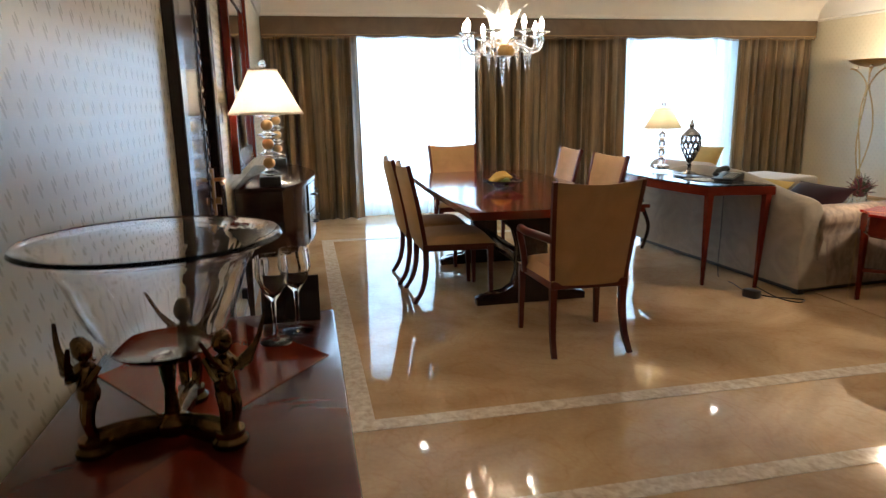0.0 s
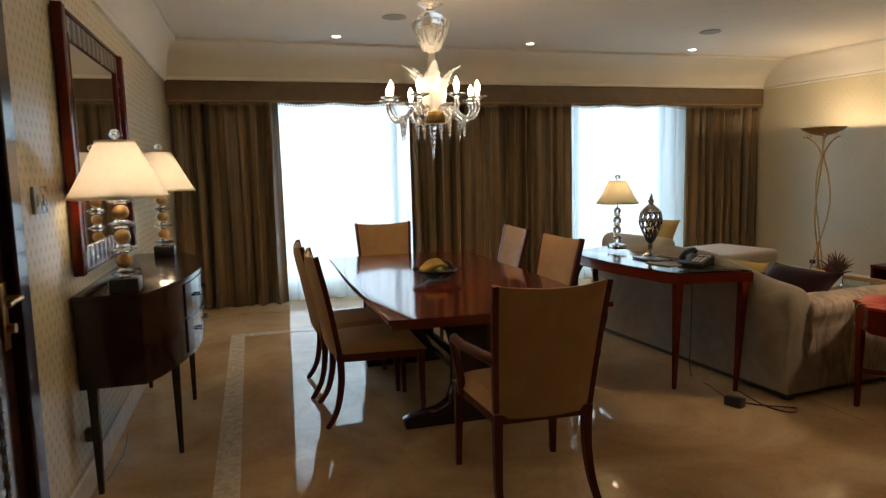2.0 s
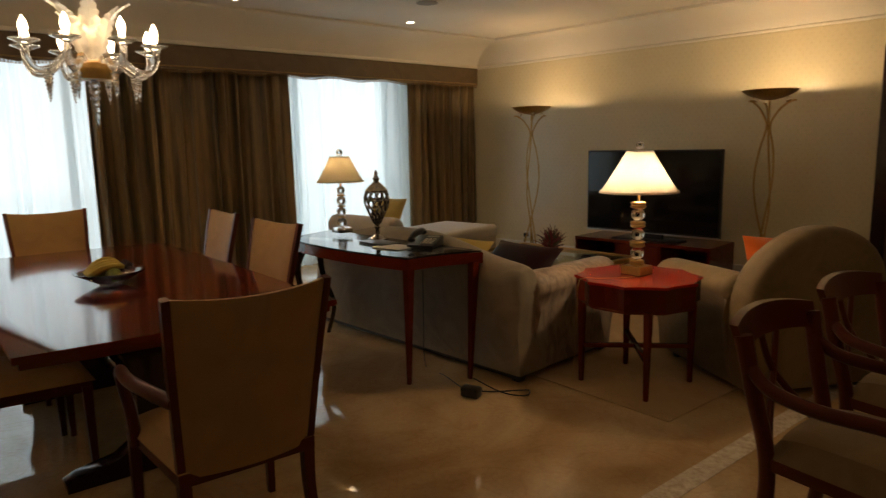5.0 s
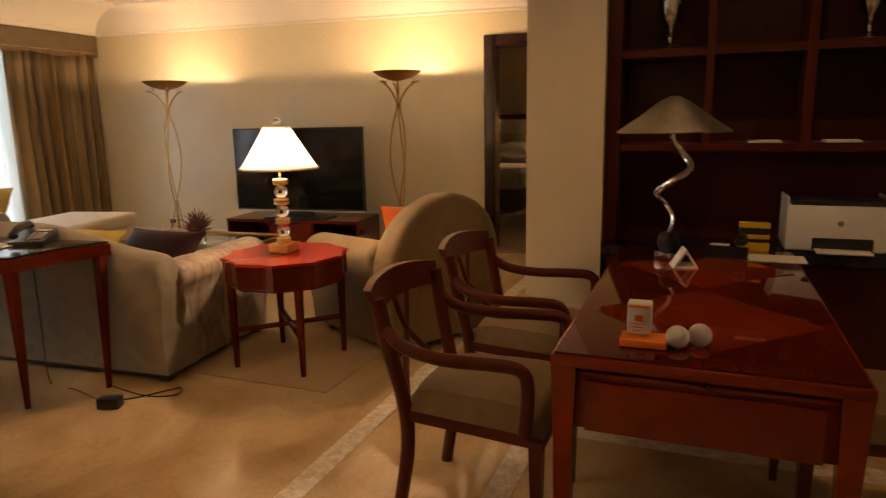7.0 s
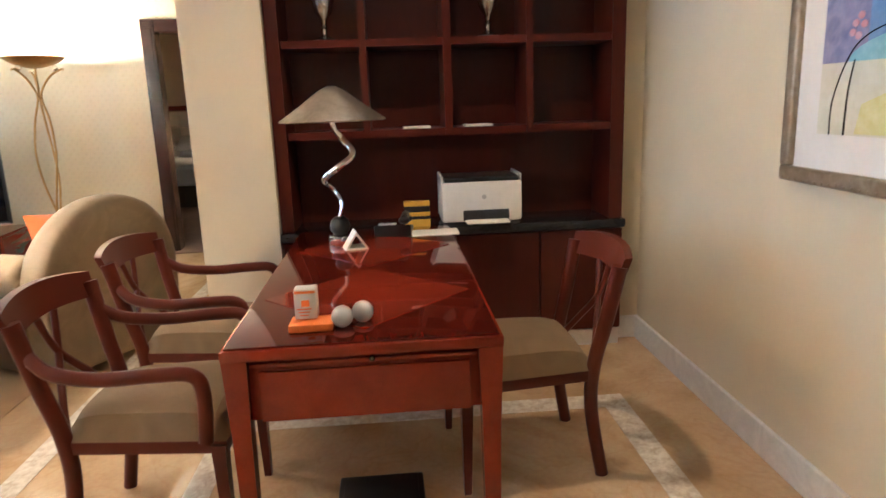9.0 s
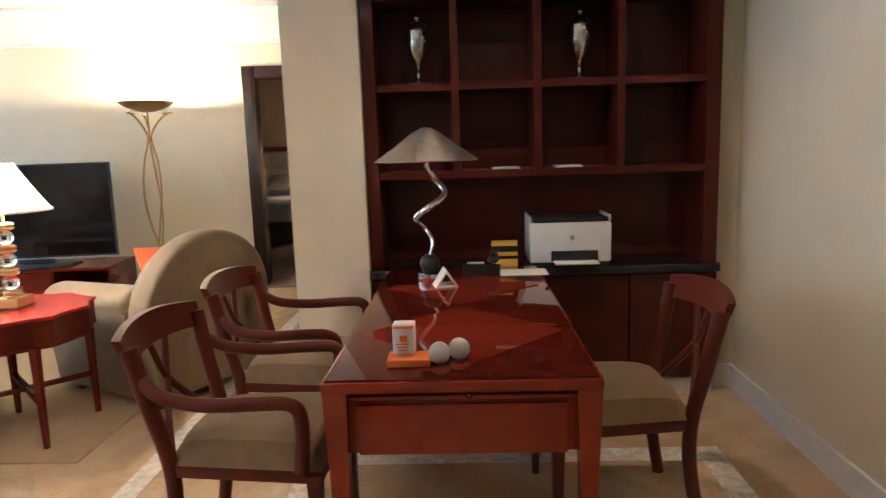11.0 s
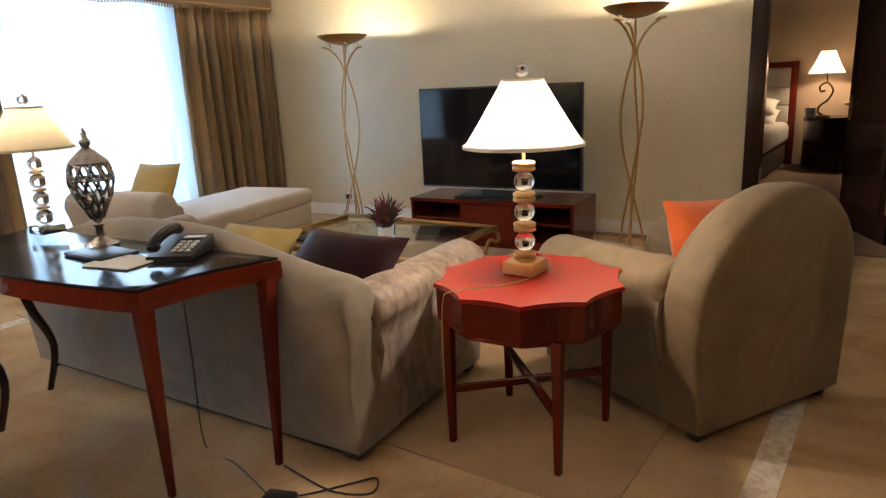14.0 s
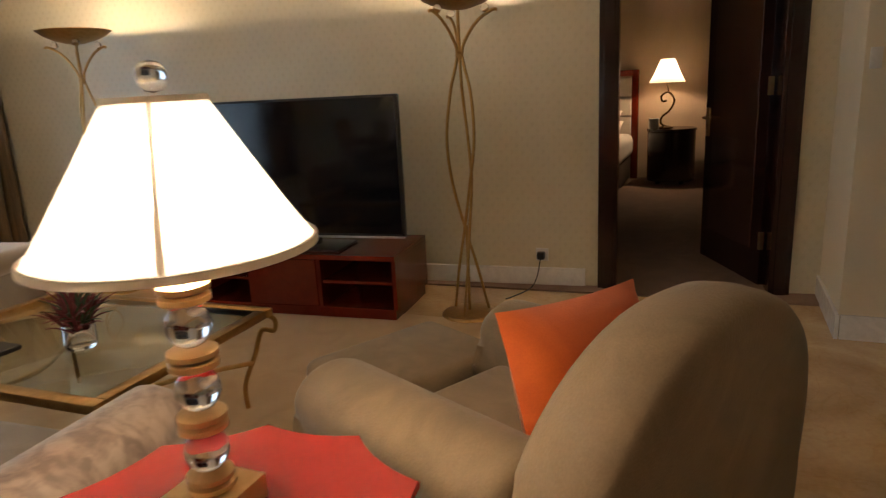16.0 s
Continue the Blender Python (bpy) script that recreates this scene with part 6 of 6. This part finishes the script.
outer, inner = [(-0.05, 0.0), (0.05, 0.0), (0.0, 0.078)], [(-0.036, 0.008), (0.036, 0.008), (0.0, 0.064)]
rings = [[bm.verts.new((x, y, z)) for y, z in pts] for x in (-0.045, 0.045) for pts in (outer, inner)]
for a, b in ((0, 2), (2, 3), (3, 1), (1, 0)):
    for i in range(3):
        j = (i + 1) % 3
        bm.faces.new((rings[a][i], rings[a][j], rings[b][j], rings[b][i]))
done("card", bm, PAPER, tc, False)
bm = B()
box(bm, (3.06, 1.60, 0.768), (0.085, 0.12, 0.022), 0.004)
tagged(done("orange_box", bm, BRIGHT_ORANGE), "flat bright orange box on the desk", "box")
sg2 = thing("sugar_box", "small white carton with orange print on a box", "carton", 3.09, 1.615, 0.780)
bm = B()
box(bm, (0, 0, 0.043), (0.05, 0.062, 0.086), 0.004)
done("carton", bm, WHITE, sg2)
bm = B()
box(bm, (-0.026, 0, 0.046), (0.003, 0.022, 0.018)), box(bm, (-0.026, 0, 0.078), (0.003, 0.056, 0.007))
for i in range(3):
    box(bm, (-0.026, 0.004, 0.030 - i * 0.009), (0.002, 0.04 - 0.008 * i, 0.003))
done("print", bm, BRIGHT_ORANGE, sg2, False, "orange printed marks")
for x, y in ((3.05, 1.515), (3.085, 1.46)):
    bm = B()
    ball(bm, (x, y, 0.757 + 0.031), 0.031, 18), lathe(bm, [(0.0, 0), (0.012, 0.001), (0.012, 0.02), (0.0, 0.022)], 12, (x + 0.02, y, 0.772))
    tagged(done("light_bulb", bm, FROST), "round frosted light bulb lying on the desk", "bulb", "bulbs on the desk")
bm = B()
box(bm, (4.33, 1.17, 0.7595), (0.14, 0.22, 0.004))
tagged(done("paper_sheet", bm, PAPER), "loose white paper on the desk", "paper", "papers on the desk")
bm = B()
box(bm, (3.38, 1.45, 0.018), (0.20, 0.30, 0.036), 0.008)
box(bm, (3.38, 1.45, 0.038), (0.16, 0.26, 0.006), 0.002)
tagged(done("floor_box", bm, BLACK), "flat black power box on the floor under the desk", "power box")

# painting
pt = thing("painting", "abstract painting in white mount and pale gilt frame", "painting", 2.93, 0.004, 1.48)
bm = B()
for c, s in (((0, 0.02, -0.395), (1.04, 0.04, 0.05)), ((0, 0.02, 0.395), (1.04, 0.04, 0.05)), ((-0.495, 0.02, 0), (0.05, 0.04, 0.74)), ((0.495, 0.02, 0), (0.05, 0.04, 0.74))):
    box(bm, c, s, 0.010, seg=3)
for i in range(30):
    ball(bm, (-0.49 + i * 0.0338, 0.036, -0.41), 0.008, 6)
done("picture_frame", bm, noise_mat("pale_gilt", (0.34, 0.26, 0.17), (0.52, 0.43, 0.32), 14, 0.4, 0.6, bump=0.2), pt)
bm = B()
box(bm, (0, 0.014, 0), (0.95, 0.008, 0.75))
done("mount", bm, PAPER, pt, False)
def patch(poly, depth, mat):
    bm = B()
    prism(bm, poly, depth, depth + 0.0015, "y")
    done("paint_field", bm, mat, pt, False)


VIOLET = noise_mat("painted_violet", (0.16, 0.18, 0.36), (0.34, 0.32, 0.50), 16, 0.6, fine=40)
TEAL = noise_mat("painted_slate", (0.06, 0.10, 0.16), (0.16, 0.24, 0.32), 14, 0.6)
patch([(-0.36, -0.26), (0.36, -0.26), (0.36, -0.05), (-0.36, -0.05)], 0.0185, PAINTC)
patch([(0.17, -0.05), (0.36, -0.05), (0.36, 0.14), (0.17, 0.14)], 0.0187, VIOLET)
patch([(-0.36, 0.02), (0.17, -0.05), (0.17, 0.26), (-0.36, 0.26)], 0.0187, BLUE1)
patch([(0.17, 0.14), (0.36, 0.14), (0.36, 0.26), (0.17, 0.26)], 0.0187, TEAL)
patch([(-0.36, -0.05), (0.24, -0.05)] + [(0.24 - 0.42 * (1 - math.cos(math.pi / 2 * i / 10)), -0.05 + 0.09 * math.sin(math.pi / 2 * i / 10)) for i in range(1, 11)] + [(-0.36, 0.03)], 0.0203, BLUE2)
patch([(-0.30, -0.25), (0.19, -0.255), (0.17, -0.17), (0.05, -0.13), (-0.24, -0.14)], 0.0203, PAINTY)
patch([(-0.36, 0.26), (0.02, 0.26), (-0.10, 0.14), (-0.36, 0.10)], 0.0203, PAINTC)
for px, pz in ((0.205, 0.075), (0.225, 0.055), (0.19, 0.05), (0.235, 0.03), (0.21, 0.02)):
    patch([(px + 0.014 * math.cos(i * math.pi / 4), pz + 0.011 * math.sin(i * math.pi / 4)) for i in range(8)], 0.0203, PAINTR)
for k in range(4):
    patch([(0.30 - k * 0.022, 0.18 + 0.012 * (k % 2)), (0.288 - k * 0.022, 0.205), (0.276 - k * 0.022, 0.18)], 0.0203, PAINTC if k % 2 else STEEL)
bm = B()
tube(bm, [(0.30, 0.0215, -0.26), (0.297, 0.0215, -0.16), (0.25, 0.0215, -0.05), (0.19, 0.0215, 0.01), (0.08, 0.0215, 0.042), (-0.1, 0.0215, 0.048)], 0.0017, 6)
tube(bm, [(0.235, 0.0215, -0.26), (0.232, 0.0215, -0.14), (0.215, 0.0215, -0.045)], (0.003, 0.0016), 6)
done("paint_line", bm, DARKWOOD, pt)
bm = B()
box(bm, (7.263, 2.26, 1.37), (0.012, 0.05, 0.095), 0.003), box(bm, (7.255, 2.26, 1.37), (0.006, 0.022, 0.04), 0.002)
tagged(done("light_switch", bm, WHITE), "white wall switch on the pier", "switch", "switch plates")

# folding steps leaning beyond the armchair
ld = thing("step_ladder", "folded aluminium step ladder leaning on the column", "ladder", 5.26, 2.44, 0, -90)
lean = pose(0, 0, 0, 0, 14, 0)
for yy in (-0.03, 0.25):
    bm = B()
    box(bm, (0, yy, 0.62), (0.055, 0.025, 1.24), 0.004, lean)
    done("rail", bm, STEEL, ld)
for i in range(4):
    bm = B()
    box(bm, (0, 0.11, 0.2 + i * 0.27), (0.06, 0.26, 0.025), 0.004, lean)
    done("tread", bm, STEEL, ld)

# ---- bedroom seen through the door ----
bd = thing("bed", "made double bed with white linen and upholstered headboard", "bed", 11.75, 4.86, 0)
bm = B()
box(bm, (0, 0, 0.18), (2.1, 1.75, 0.30), 0.02)
done("base", bm, PLINTHDARK, bd)
bm = B()
box(bm, (0, 0, 0.47), (2.14, 1.82, 0.30), 0.09, seg=4)
done("mattress", bm, LINEN, bd)
bm = B()
for yy in (-0.92, 0.92, ):
    box(bm, (1.09, yy, 0.72), (0.08, 0.09, 1.44), 0.01)
box(bm, (1.09, 0, 1.40), (0.08, 1.9, 0.08), 0.01)
done("headboard_frame", bm, REDWOOD, bd)
for i in range(4):
    for j in range(3):
        bm = B()
        box(bm, (1.06, -0.66 + i * 0.44, 0.72 + j * 0.25), (0.05, 0.43, 0.24), 0.02, seg=3)
        done("headboard_pad", bm, CREAMVEL, bd)
for i in range(2):
    for k in range(2):
        bm = B()
        pillow(bm, 0.42, 0.75, 0.22, m=pose(0.75 - 0.12 * k, -0.42 + i * 0.84, 0.70 + 0.14 * k, 0, -25, 0))
        done("bed_pillow", bm, LINEN, bd)
ns = thing("nightstand", "dark wooden half-round nightstand", "nightstand", 12.50, 3.45, 0)
bm = B()
lathe(bm, [(0, 0.05), (0.29, 0.05), (0.29, 0.66), (0.30, 0.67), (0.30, 0.70), (0, 0.70)], 28)
for a in range(4):
    box(bm, (0.2 * math.cos(a * 1.57 + 0.78), 0.2 * math.sin(a * 1.57 + 0.78), 0.025), (0.05, 0.05, 0.05))
done("cabinet", bm, DARKWOOD, ns)
nl = thing("bedside_lamp", "lit bedside lamp with curled bronze stem", "table lamp", 12.48, 3.52, 0.702)
bm = B()
lathe(bm, [(0, 0), (0.09, 0), (0.09, 0.012), (0.03, 0.03), (0, 0.03)], 20)
tube(bm, [(0, 0.0, 0.02), (0, 0.06, 0.06), (0, 0.05, 0.14), (0, -0.04, 0.22), (0, -0.09, 0.34), (0, -0.02, 0.44), (0, 0.06, 0.40), (0, 0.05, 0.33), (0, 0.0, 0.34)], 0.012, 8)
tube(bm, [(0, -0.02, 0.43), (0, 0, 0.6)], 0.008, 8)
done("stem", bm, BRONZE, nl)
bm = B()
lathe(bm, [(0.215, 0.56), (0.15, 0.68), (0.085, 0.84)], 32)
done("shade", bm, SHADE, nl)
lamp_point("bedside_glow", 12.48, 3.52, 1.38, 22, 0.04)
bm = B()
box(bm, (12.40, 3.66, 0.765), (0.10, 0.12, 0.13), 0.006)
tagged(done("tissue_box", bm, STEEL), "small box on the nightstand", "box")
